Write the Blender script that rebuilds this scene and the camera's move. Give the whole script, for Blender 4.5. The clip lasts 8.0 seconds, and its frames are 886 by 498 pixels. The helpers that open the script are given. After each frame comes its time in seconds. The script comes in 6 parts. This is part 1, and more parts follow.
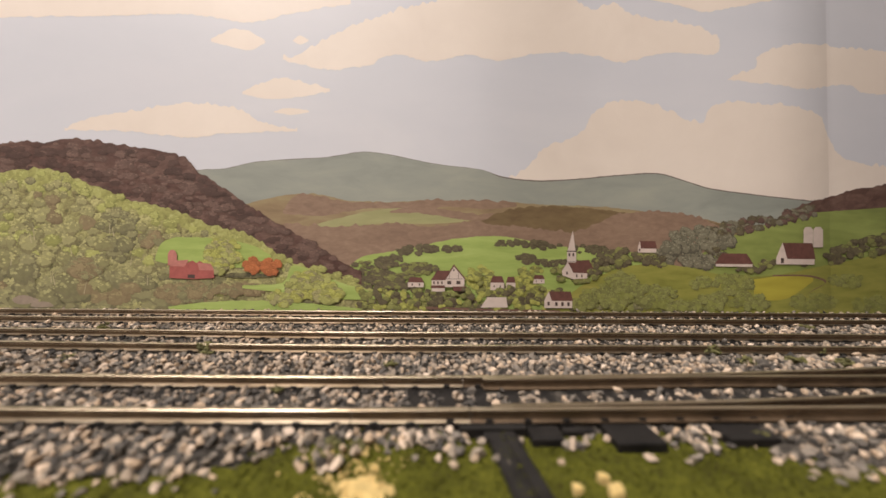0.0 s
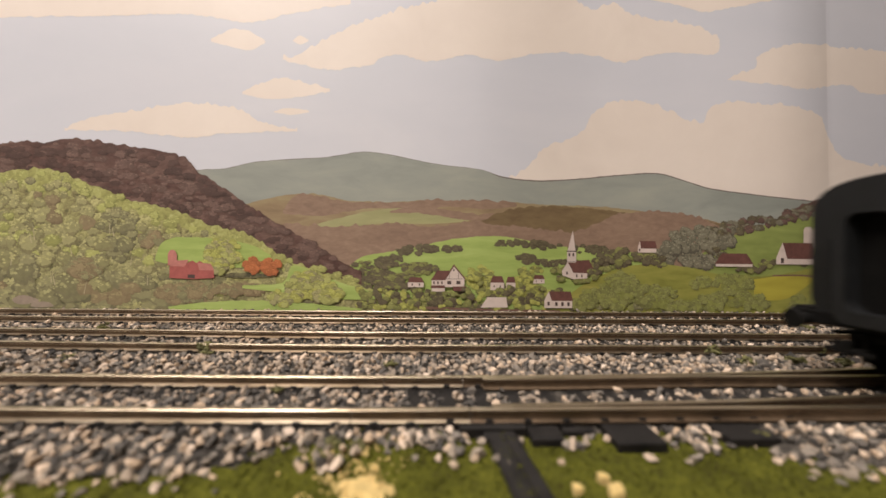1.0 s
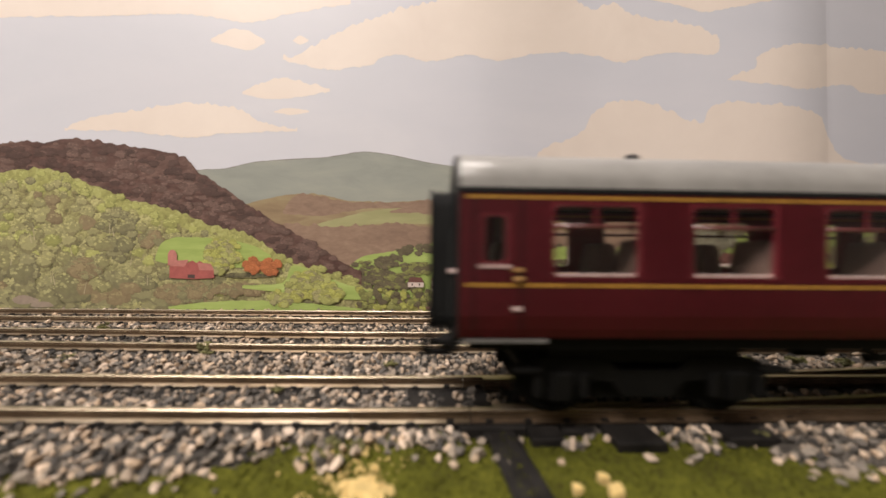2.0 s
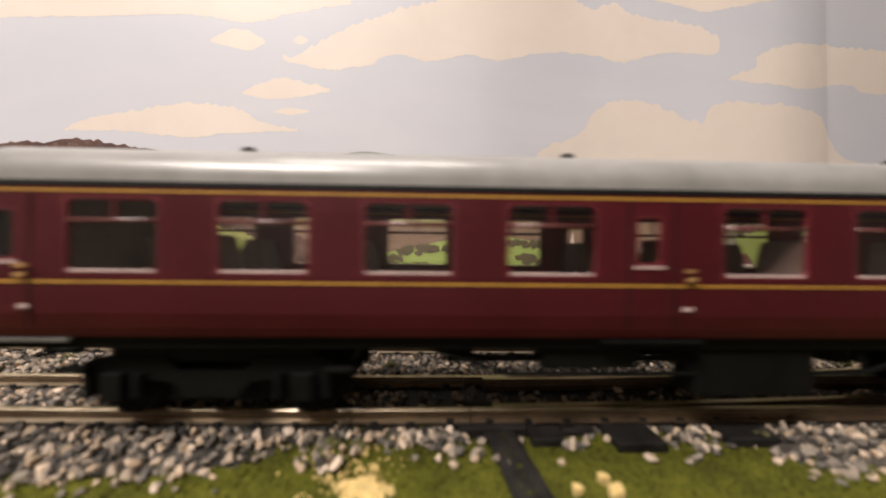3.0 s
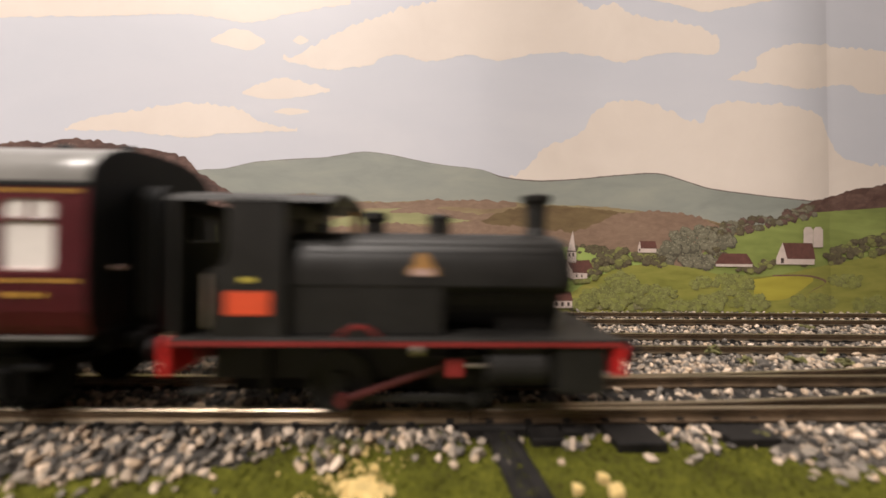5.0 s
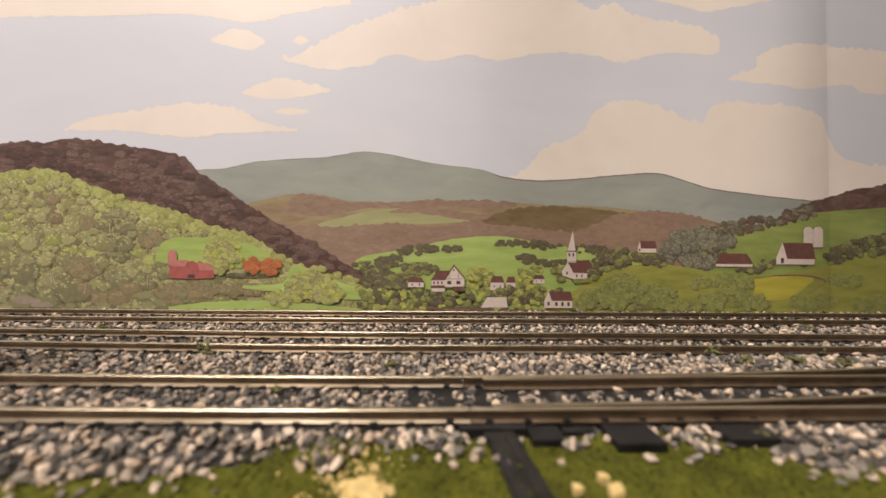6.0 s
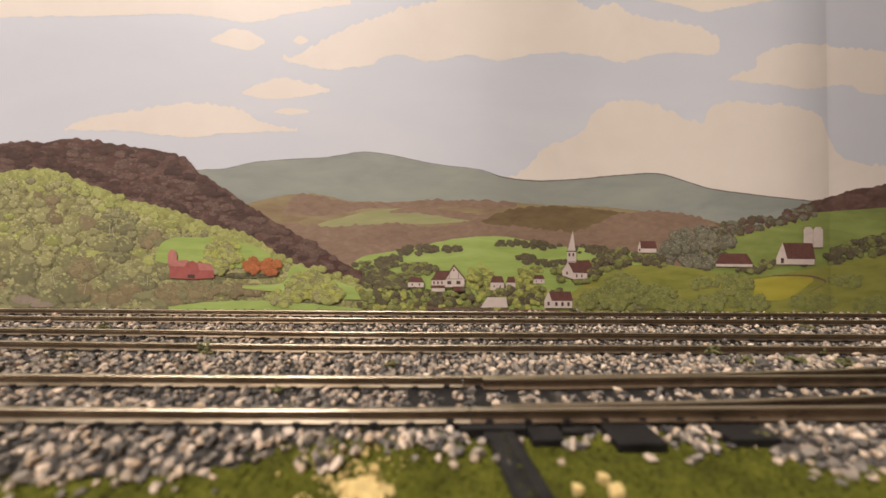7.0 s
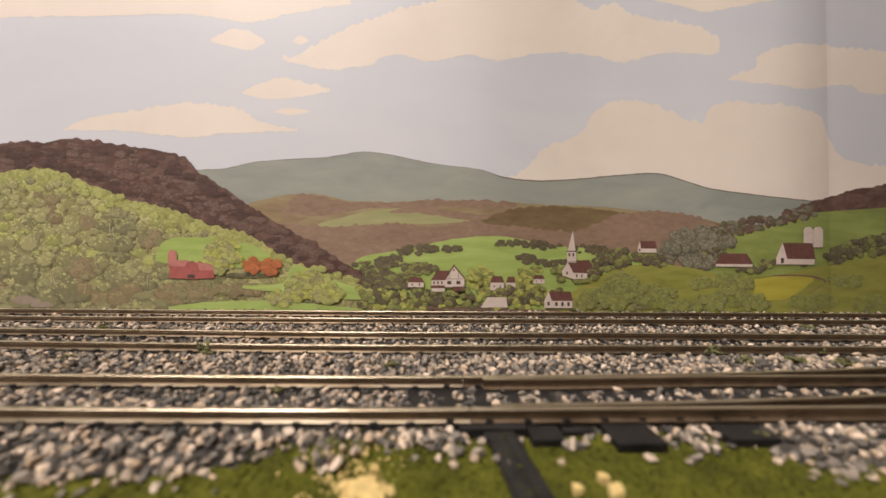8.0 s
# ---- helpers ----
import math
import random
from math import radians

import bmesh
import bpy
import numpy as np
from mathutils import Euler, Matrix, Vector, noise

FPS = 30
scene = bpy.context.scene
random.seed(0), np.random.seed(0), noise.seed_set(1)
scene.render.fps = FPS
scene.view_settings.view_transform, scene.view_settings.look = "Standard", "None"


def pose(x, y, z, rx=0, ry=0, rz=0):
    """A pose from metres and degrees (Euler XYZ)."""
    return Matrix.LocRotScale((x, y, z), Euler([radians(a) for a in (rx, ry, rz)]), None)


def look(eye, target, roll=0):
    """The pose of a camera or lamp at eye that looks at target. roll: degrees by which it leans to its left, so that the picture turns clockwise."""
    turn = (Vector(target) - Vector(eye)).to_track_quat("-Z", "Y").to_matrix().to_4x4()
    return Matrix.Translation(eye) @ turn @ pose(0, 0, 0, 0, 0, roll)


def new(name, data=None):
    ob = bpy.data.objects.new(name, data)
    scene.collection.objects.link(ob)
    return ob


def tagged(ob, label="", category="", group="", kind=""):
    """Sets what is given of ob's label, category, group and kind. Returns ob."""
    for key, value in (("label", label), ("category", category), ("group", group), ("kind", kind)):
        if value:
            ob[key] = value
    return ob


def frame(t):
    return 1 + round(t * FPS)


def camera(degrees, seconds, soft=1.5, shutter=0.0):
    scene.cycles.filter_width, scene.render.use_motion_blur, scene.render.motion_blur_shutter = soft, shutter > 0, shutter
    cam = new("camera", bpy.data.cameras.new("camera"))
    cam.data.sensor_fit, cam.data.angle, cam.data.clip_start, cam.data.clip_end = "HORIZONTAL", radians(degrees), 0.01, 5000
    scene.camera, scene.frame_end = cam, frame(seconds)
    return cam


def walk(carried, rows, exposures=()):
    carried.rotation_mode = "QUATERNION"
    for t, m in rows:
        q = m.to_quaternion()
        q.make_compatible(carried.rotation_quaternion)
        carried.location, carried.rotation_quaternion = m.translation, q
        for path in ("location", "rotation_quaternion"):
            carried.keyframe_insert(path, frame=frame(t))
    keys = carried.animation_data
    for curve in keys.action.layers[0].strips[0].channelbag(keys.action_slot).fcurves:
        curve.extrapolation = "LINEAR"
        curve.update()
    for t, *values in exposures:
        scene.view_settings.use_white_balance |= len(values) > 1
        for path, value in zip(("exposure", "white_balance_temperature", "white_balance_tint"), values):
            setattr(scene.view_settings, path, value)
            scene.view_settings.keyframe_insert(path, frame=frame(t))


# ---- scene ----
# A model railway seen from the edge of its baseboard. Sizes below are in millimetres unless a name ends in _m.
MM = 0.001
EYE = (0.0, -0.073, 0.0324)
cam = camera(108.5, 8.0, soft=1.6, shutter=0.6)
cam.data.dof.use_dof = True
cam.data.dof.focus_distance = 0.17
cam.data.dof.aperture_fstop = 9.5
VIEW = look(EYE, (EYE[0] + 0.032283, EYE[1] + 1.0, EYE[2]), 0.65)
walk(cam, [(0.0, VIEW), (8.0, VIEW)],
     exposures=[(0.0, 0.0), (1.2, 0.0), (1.6, 0.05), (2.0, 0.09), (2.8, 0.18), (4.3, 0.22), (4.7, 0.2), (5.8, 0.1), (6.3, 0.03), (8.0, 0.0)])

# ---- light: two ceiling luminaires out of view in a closed room, no daylight ----
world = bpy.data.worlds.new("room_dark")
world.use_nodes = True
world.node_tree.nodes["Background"].inputs[0].default_value = (0.9, 0.85, 0.8, 1)
world.node_tree.nodes["Background"].inputs[1].default_value = 0.0
scene.world = world
LAMPS_M = [((-0.70, -0.72, 1.22), 38.5), ((-0.22, -0.06, 1.22), 12.5)]
for spot_m, watts in LAMPS_M:
    lamp_data = bpy.data.lights.new("ceiling_lamp", "AREA")
    lamp_data.shape = "RECTANGLE"
    lamp_data.size, lamp_data.size_y = 0.7, 0.4
    lamp_data.energy = watts
    lamp_data.color = (1.0, 0.90, 0.83)
    lamp = new("ceiling_lamp", lamp_data)
    lamp.matrix_world = pose(*spot_m)


# ---- materials ----
def nodes_of(name, rough=0.6, metal=0.0, spec=0.5):
    m = bpy.data.materials.new(name)
    m.use_nodes = True
    nt = m.node_tree
    b = nt.nodes["Principled BSDF"]
    b.inputs["Roughness"].default_value = rough
    b.inputs["Metallic"].default_value = metal
    b.inputs["Specular IOR Level"].default_value = spec
    return m, nt, b


def coords(nt, kind="Object"):
    return nt.nodes.new("ShaderNodeTexCoord").outputs[kind]


def noise_of(nt, vec, scale, detail=4.0, rough=0.55, distort=0.0):
    n = nt.nodes.new("ShaderNodeTexNoise")
    n.inputs["Scale"].default_value = scale
    n.inputs["Detail"].default_value = detail
    n.inputs["Roughness"].default_value = rough
    n.inputs["Distortion"].default_value = distort
    nt.links.new(vec, n.inputs["Vector"])
    return n.outputs["Fac"]


def voronoi_of(nt, vec, scale, out="Distance"):
    n = nt.nodes.new("ShaderNodeTexVoronoi")
    n.inputs["Scale"].default_value = scale
    nt.links.new(vec, n.inputs["Vector"])
    return n.outputs[out]


def ramp_of(nt, fac, stops):
    r = nt.nodes.new("ShaderNodeValToRGB")
    el = r.color_ramp.elements
    while len(el) < len(stops):
        el.new(0.5)
    for e, (p, c) in zip(el, stops):
        e.position, e.color = p, (*c, 1)
    nt.links.new(fac, r.inputs["Fac"])
    return r.outputs["Color"]


def mix_of(nt, fac, a, b, blend="MIX"):
    n = nt.nodes.new("ShaderNodeMix")
    n.data_type, n.blend_type = "RGBA", blend
    if isinstance(fac, float):
        n.inputs[0].default_value = fac
    else:
        nt.links.new(fac, n.inputs[0])
    for i, v in ((6, a), (7, b)):
        if isinstance(v, tuple):
            n.inputs[i].default_value = (*v, 1)
        else:
            nt.links.new(v, n.inputs[i])
    return n.outputs[2]


def math_of(nt, op, a, b=0.0):
    n = nt.nodes.new("ShaderNodeMath")
    n.operation = op
    for i, v in ((0, a), (1, b)):
        if isinstance(v, (int, float)):
            n.inputs[i].default_value = v
        else:
            nt.links.new(v, n.inputs[i])
    return n.outputs[0]


def bump_of(nt, b, height, strength=0.4, dist=0.0003, normal=None):
    n = nt.nodes.new("ShaderNodeBump")
    n.inputs["Strength"].default_value = strength
    n.inputs["Distance"].default_value = dist
    nt.links.new(height, n.inputs["Height"])
    if normal is not None:
        nt.links.new(normal, n.inputs["Normal"])
    nt.links.new(n.outputs[0], b.inputs["Normal"])
    return n.outputs[0]


def plain(name, color, rough=0.5, metal=0.0, vary=0.12, scale=300.0, bump=0.15, spec=0.5, size=0.0001):
    """Paint or moulding: one colour with faint dirt at two scales and a fine relief."""
    m, nt, b = nodes_of(name, rough, metal, spec)
    v = coords(nt)
    n1, n2 = noise_of(nt, v, scale), noise_of(nt, v, scale * 7, 3)
    both = math_of(nt, "ADD", math_of(nt, "MULTIPLY", n1, 0.65), math_of(nt, "MULTIPLY", n2, 0.35))
    lo = tuple(max(0, c * (1 - vary * 1.6)) for c in color)
    hi = tuple(min(1, c * (1 + vary * 1.6)) for c in color)
    nt.links.new(ramp_of(nt, both, [(0.3, lo), (0.7, hi)]), b.inputs["Base Color"])
    r = nt.nodes.new("ShaderNodeMapRange")
    r.inputs["To Min"].default_value, r.inputs["To Max"].default_value = rough * 0.8, min(1, rough * 1.25)
    nt.links.new(n1, r.inputs["Value"])
    nt.links.new(r.outputs[0], b.inputs["Roughness"])
    if bump:
        bump_of(nt, b, n2, bump, size)
    return m


def paper_relief(nt, b, v):
    """The printed sheet hangs in shallow upright waves."""
    sep = nt.nodes.new("ShaderNodeSeparateXYZ")
    nt.links.new(v, sep.inputs[0])
    x = sep.outputs[0]
    lean = nt.nodes.new("ShaderNodeMath")
    lean.operation = "MULTIPLY_ADD"
    lean.inputs[1].default_value, lean.inputs[2].default_value = 0.03, 0.0
    nt.links.new(sep.outputs[2], lean.inputs[0])
    xs = math_of(nt, "ADD", x, lean.outputs[0])
    r = nt.nodes.new("ShaderNodeValToRGB")
    r.color_ramp.interpolation = "B_SPLINE"
    el = r.color_ramp.elements
    waves = WAVES
    while len(el) < len(waves):
        el.new(0.5)
    for e, (p, h) in zip(el, waves):
        e.position, e.color = (p + 300) / 600, (h, h, h, 1)
    fac = math_of(nt, "ADD", math_of(nt, "MULTIPLY", xs, 1 / 0.6), 0.5)
    nt.links.new(fac, r.inputs["Fac"])
    return bump_of(nt, b, r.outputs["Color"], 1.0, 0.026)


# crest heights of the sheet's waves along its length
WAVES = [(-300, 0.80), (-150, 0.84), (-30, 0.87), (28, 0.91), (60, 0.77), (95, 0.62), (150, 0.61), (203, 0.72), (235, 0.55), (300, 0.05)]


def printed(name, stops, scale=220.0, rough=0.5, leafy=0.0, stretch=(1, 1, 1), detail=5.0, mix_scale=40.0):
    """Offset-printed paint on the backdrop sheet: brushed mottle, or dabbed leaf clumps, in the given colours."""
    m, nt, b = nodes_of(name, rough, 0.0, 0.4)
    v = coords(nt)
    mp = nt.nodes.new("ShaderNodeMapping")
    mp.inputs["Scale"].default_value = stretch
    nt.links.new(v, mp.inputs["Vector"])
    s = mp.outputs[0]
    n = noise_of(nt, s, scale, detail, 0.6, 0.4)
    big = noise_of(nt, s, mix_scale, 3, 0.5)
    f = math_of(nt, "ADD", math_of(nt, "MULTIPLY", n, 0.65), math_of(nt, "MULTIPLY", big, 0.35))
    if leafy:
        # clumps of leaves, each lit on its upper left
        wob = nt.nodes.new("ShaderNodeTexNoise")
        wob.inputs["Scale"].default_value, wob.inputs["Detail"].default_value = scale * 1.4, 3
        nt.links.new(s, wob.inputs["Vector"])
        warp = nt.nodes.new("ShaderNodeVectorMath")
        warp.operation = "MULTIPLY_ADD"
        warp.inputs[1].default_value = (1.1 / scale,) * 3
        nt.links.new(wob.outputs["Color"], warp.inputs[0])
        nt.links.new(s, warp.inputs[2])
        total = f
        for k, weight in ((0.55, leafy * 0.9), (1.5, leafy * 0.6)):
            vo = nt.nodes.new("ShaderNodeTexVoronoi")
            vo.inputs["Scale"].default_value = scale * k
            nt.links.new(warp.outputs[0], vo.inputs["Vector"])
            off = nt.nodes.new("ShaderNodeVectorMath")
            off.operation = "SUBTRACT"
            nt.links.new(warp.outputs[0], off.inputs[0])
            nt.links.new(vo.outputs["Position"], off.inputs[1])
            dot = nt.nodes.new("ShaderNodeVectorMath")
            dot.operation = "DOT_PRODUCT"
            dot.inputs[1].default_value = (-0.35 * scale * k, 0, 0.62 * scale * k)
            nt.links.new(off.outputs[0], dot.inputs[0])
            tone = nt.nodes.new("ShaderNodeSeparateColor")
            nt.links.new(vo.outputs["Color"], tone.inputs[0])
            lit = math_of(nt, "ADD", math_of(nt, "MULTIPLY", dot.outputs["Value"], 0.75), math_of(nt, "MULTIPLY", math_of(nt, "SUBTRACT", tone.outputs[0], 0.5), 0.42))
            total = math_of(nt, "ADD", total, math_of(nt, "MULTIPLY", lit, weight))
        f = total
    nt.links.new(ramp_of(nt, f, stops), b.inputs["Base Color"])
    paper_relief(nt, b, v)
    return m


def even(c, d=0.12):
    return [(0.32, tuple(max(0, x * (1 - d)) for x in c)), (0.68, tuple(min(1, x * (1 + d)) for x in c))]


M = {}
M["sky"] = printed("printed_sky", [(0.25, (0.52, 0.54, 0.60)), (0.5, (0.57, 0.58, 0.635)), (0.75, (0.63, 0.63, 0.67))], 12, stretch=(0.5, 1, 1.4), mix_scale=6)
M["cloud"] = printed("printed_cloud", [(0.3, (0.68, 0.605, 0.545)), (0.7, (0.76, 0.685, 0.62))], 30, mix_scale=14)
M["far_hill"] = printed("printed_far_hill", [(0.3, (0.213, 0.233, 0.208)), (0.5, (0.281, 0.299, 0.267)), (0.7, (0.339, 0.347, 0.297))], 60, stretch=(0.5, 1, 1.6), mix_scale=14)
M["ridge_line"] = printed("printed_ridge_line", even((0.12, 0.09, 0.08)), 200)
M["tan_hill"] = printed("printed_tan_hill", [(0.3, (0.193, 0.136, 0.083)), (0.45, (0.267, 0.198, 0.115)), (0.58, (0.304, 0.246, 0.138)), (0.72, (0.34, 0.299, 0.156))], 110, stretch=(0.5, 1, 1.8), mix_scale=25)
M["olive_wood"] = printed("printed_olive_wood", [(0.28, (0.127, 0.083, 0.046)), (0.5, (0.168, 0.119, 0.062)), (0.72, (0.213, 0.154, 0.079))], 240, leafy=0.06, stretch=(0.5, 1, 1.5), mix_scale=30)
M["brown_wood"] = printed("printed_brown_wood", [(0.28, (0.189, 0.122, 0.09)), (0.5, (0.252, 0.171, 0.122)), (0.72, (0.318, 0.222, 0.158))], 300, leafy=0.08, stretch=(0.6, 1, 1.4), mix_scale=35)
M["olive_field"] = printed("printed_olive_field", [(0.3, (0.26, 0.26, 0.12)), (0.7, (0.38, 0.37, 0.19))], 90, stretch=(0.4, 1, 2), mix_scale=25)
M["field"] = printed("printed_field", [(0.3, (0.236, 0.311, 0.082)), (0.45, (0.298, 0.389, 0.108)), (0.58, (0.35, 0.446, 0.133)), (0.74, (0.453, 0.529, 0.206))], 110, stretch=(0.4, 1, 2), mix_scale=22)
M["right_field"] = printed("printed_right_field", [(0.3, (0.156, 0.189, 0.054)), (0.45, (0.202, 0.246, 0.068)), (0.58, (0.248, 0.299, 0.086)), (0.74, (0.331, 0.37, 0.117))], 90, stretch=(0.4, 1, 1.6), mix_scale=24)
M["dark_hill"] = printed("printed_dark_hill", [(0.28, (0.045, 0.022, 0.019)), (0.45, (0.095, 0.05, 0.041)), (0.57, (0.135, 0.079, 0.064)), (0.72, (0.215, 0.14, 0.115))], 200, leafy=0.12, stretch=(0.8, 1, 1.3), mix_scale=55)
M["green_wood"] = printed("printed_green_wood", [(0.24, (0.12, 0.11, 0.05)), (0.40, (0.22, 0.20, 0.09)), (0.53, (0.29, 0.285, 0.12)), (0.70, (0.46, 0.44, 0.2))], 320, leafy=0.42, mix_scale=45)
M["bright_wood"] = printed("printed_bright_wood", [(0.25, (0.198, 0.189, 0.067)), (0.42, (0.279, 0.282, 0.095)), (0.58, (0.36, 0.37, 0.133)), (0.74, (0.468, 0.458, 0.209))], 300, leafy=0.3, mix_scale=45)
M["deep_wood"] = printed("printed_deep_wood", [(0.24, (0.10, 0.095, 0.045)), (0.40, (0.19, 0.175, 0.085)), (0.53, (0.255, 0.25, 0.115)), (0.70, (0.42, 0.40, 0.19))], 360, leafy=0.46, mix_scale=35)
M["pale_trunk"] = printed("printed_pale_trunk", even((0.42, 0.37, 0.24), 0.2), 300)
M["shade_bush"] = printed("printed_shade_bush", [(0.3, (0.05, 0.046, 0.028)), (0.5, (0.115, 0.105, 0.058)), (0.72, (0.21, 0.195, 0.10))], 430, leafy=0.4, mix_scale=80)
M["meadow"] = printed("printed_meadow", [(0.3, (0.158, 0.158, 0.034)), (0.45, (0.225, 0.231, 0.051)), (0.58, (0.275, 0.27, 0.064)), (0.74, (0.375, 0.332, 0.093))], 110, stretch=(0.5, 1, 2), mix_scale=30)
M["yellow_field"] = printed("printed_yellow_field", even((0.37, 0.33, 0.05), 0.15), 80, stretch=(0.5, 1, 2))
M["rock"] = printed("printed_rock", even((0.26, 0.21, 0.165), 0.2), 300)
M["barn_red"] = printed("printed_barn_red", even((0.33, 0.095, 0.085), 0.2), 300)
M["barn_roof"] = printed("printed_barn_roof", even((0.43, 0.175, 0.15), 0.2), 300)
M["house_wall"] = printed("printed_house_wall", even((0.58, 0.49, 0.44), 0.12), 200)
M["house_roof"] = printed("printed_house_roof", even((0.135, 0.06, 0.05), 0.25), 300)
M["dark_print"] = printed("printed_dark", even((0.07, 0.05, 0.045), 0.25), 300)
M["track_print"] = printed("printed_brown_line", even((0.17, 0.10, 0.075), 0.25), 300)



def dabbed(name, color, scale=420.0, vary=0.16):
    """Opaque brush dabs: each dab a little lighter or darker, with a fine mottle inside it."""
    m, nt, b = nodes_of(name, 0.5, 0.0, 0.4)
    v = coords(nt)
    g = nt.nodes.new("ShaderNodeNewGeometry")
    n = noise_of(nt, v, scale, 4, 0.6, 0.3)
    tone = math_of(nt, "ADD", math_of(nt, "MULTIPLY", g.outputs["Random Per Island"], 0.55), math_of(nt, "MULTIPLY", n, 0.9))
    lo, hi = [tuple(min(1, c * (1 + k * vary)) for c in color) for k in (-1.5, 1.5)]
    nt.links.new(ramp_of(nt, tone, [(0.3, lo), (1.1, hi)]), b.inputs["Base Color"])
    paper_relief(nt, b, v)
    return m


# shade, body and lit dab of every kind of painted foliage
FOLIAGE = {
    "bright": ((0.225, 0.23, 0.078), (0.30, 0.31, 0.105), (0.375, 0.385, 0.14)),
    "olive": ((0.18, 0.165, 0.082), (0.25, 0.24, 0.115), (0.365, 0.35, 0.155)),
    "deep": ((0.145, 0.135, 0.075), (0.205, 0.195, 0.102), (0.30, 0.29, 0.14)),
    "rust": ((0.195, 0.15, 0.085), (0.225, 0.18, 0.10), (0.27, 0.23, 0.12)),
    "moor_shade": ((0.064, 0.037, 0.031), (0.074, 0.043, 0.036), (0.094, 0.057, 0.047)),
    "moor_lit": ((0.088, 0.052, 0.043), (0.125, 0.078, 0.064), (0.175, 0.113, 0.092)),
    "hedge": ((0.078, 0.060, 0.040), (0.108, 0.092, 0.055), (0.16, 0.15, 0.075)),
    "bush": ((0.125, 0.125, 0.048), (0.185, 0.192, 0.066), (0.27, 0.285, 0.095)),
    "soft": ((0.175, 0.18, 0.054), (0.205, 0.218, 0.062), (0.245, 0.262, 0.078)),
    "grey": ((0.105, 0.096, 0.07), (0.16, 0.15, 0.105), (0.245, 0.235, 0.165)),
    "yellow": ((0.23, 0.235, 0.065), (0.32, 0.33, 0.085), (0.43, 0.43, 0.14)),
    "flame": ((0.27, 0.09, 0.037), (0.36, 0.12, 0.045), (0.44, 0.17, 0.07)),
}
for kind, tones in FOLIAGE.items():
    for role, tone in zip(("shade", "body", "lit"), tones):
        M[kind, role] = dabbed("painted_%s_%s" % (kind, role), tone)

M["coach_red"] = plain("maroon_coach_paint", (0.108, 0.0117, 0.018), 0.34, 0, 0.12, 60, 0.05)
M["coach_end"] = plain("dark_grey_end_paint", (0.0075, 0.008, 0.0085), 0.55, 0, 0.2, 150, 0.15, 0.25)
M["lining"] = plain("gold_lining_paint", (0.42, 0.23, 0.035), 0.45, 0, 0.15, 300, 0)
M["roof_grey"] = plain("satin_grey_roof_paint", (0.23, 0.225, 0.215), 0.3, 0, 0.14, 45, 0.08)
M["step_grey"] = plain("grey_footboard_plastic", (0.11, 0.105, 0.1), 0.5, 0, 0.2, 150, 0.1)
M["black"] = plain("black_underframe_plastic", (0.0035, 0.0033, 0.003), 0.7, 0, 0.3, 200, 0.25, 0.12)
M["loco_black"] = plain("black_locomotive_paint", (0.012, 0.0115, 0.0105), 0.45, 0, 0.25, 90, 0.08, 0.3)
M["red"] = plain("red_buffer_beam_paint", (0.55, 0.022, 0.022), 0.4, 0, 0.12, 150, 0.05)
M["line_red"] = plain("dull_red_lining", (0.2, 0.017, 0.016), 0.5, 0, 0.15, 150, 0)
M["rod_red"] = plain("oily_red_rod_paint", (0.06, 0.008, 0.008), 0.5, 0, 0.2, 150, 0)
M["plate_red"] = plain("orange_red_plate", (0.62, 0.075, 0.025), 0.4, 0, 0.1, 200, 0)
M["crest_gold"] = plain("gold_transfer", (0.36, 0.19, 0.06), 0.5, 0, 0.2, 500, 0)
M["crest_pale"] = plain("pale_transfer", (0.42, 0.29, 0.25), 0.5, 0, 0.2, 500, 0)
M["yellow"] = plain("yellow_transfer", (0.50, 0.42, 0.06), 0.5, 0, 0.1, 400, 0)
M["brass"] = plain("brass_handle", (0.62, 0.38, 0.16), 0.35, 0.7, 0.15, 400, 0)
M["steel"] = plain("bright_steel", (0.62, 0.58, 0.54), 0.3, 1.0, 0.15, 250, 0.1)
M["seat"] = plain("brown_seat_moulding", (0.13, 0.085, 0.07), 0.6, 0, 0.2, 200, 0.1)
# Pale colour paints the glint on window edges; hinges and lamp irons share it.
M["sill"] = plain("pale_window_edge", (0.55, 0.42, 0.40), 0.25, 0, 0.1, 300, 0)
M["bar_gloss"] = plain("glossy_maroon_glazing_bar", (0.10, 0.03, 0.03), 0.2, 0, 0.1, 200, 0, 0.8)
M["frosted"] = plain("white_frosted_window", (0.72, 0.68, 0.65), 0.35, 0, 0.05, 100, 0)
M["turnout_black"] = plain("black_turnout_plastic", (0.010, 0.0088, 0.008), 0.6, 0, 0.5, 160, 0.5, 0.25)
M["wall_paint"] = plain("cream_room_paint", (0.36, 0.33, 0.30), 0.8, 0, 0.06, 3, 0.2, size=0.002)
M["ceiling_paint"] = plain("white_ceiling_paint", (0.78, 0.76, 0.72), 0.85, 0, 0.04, 3, 0.2, size=0.002)
M["carpet"] = plain("brown_carpet", (0.16, 0.12, 0.09), 0.95, 0, 0.2, 60, 0.5, size=0.004)
M["board"] = plain("plywood_edge", (0.35, 0.24, 0.14), 0.6, 0, 0.2, 20, 0.3, size=0.0005)


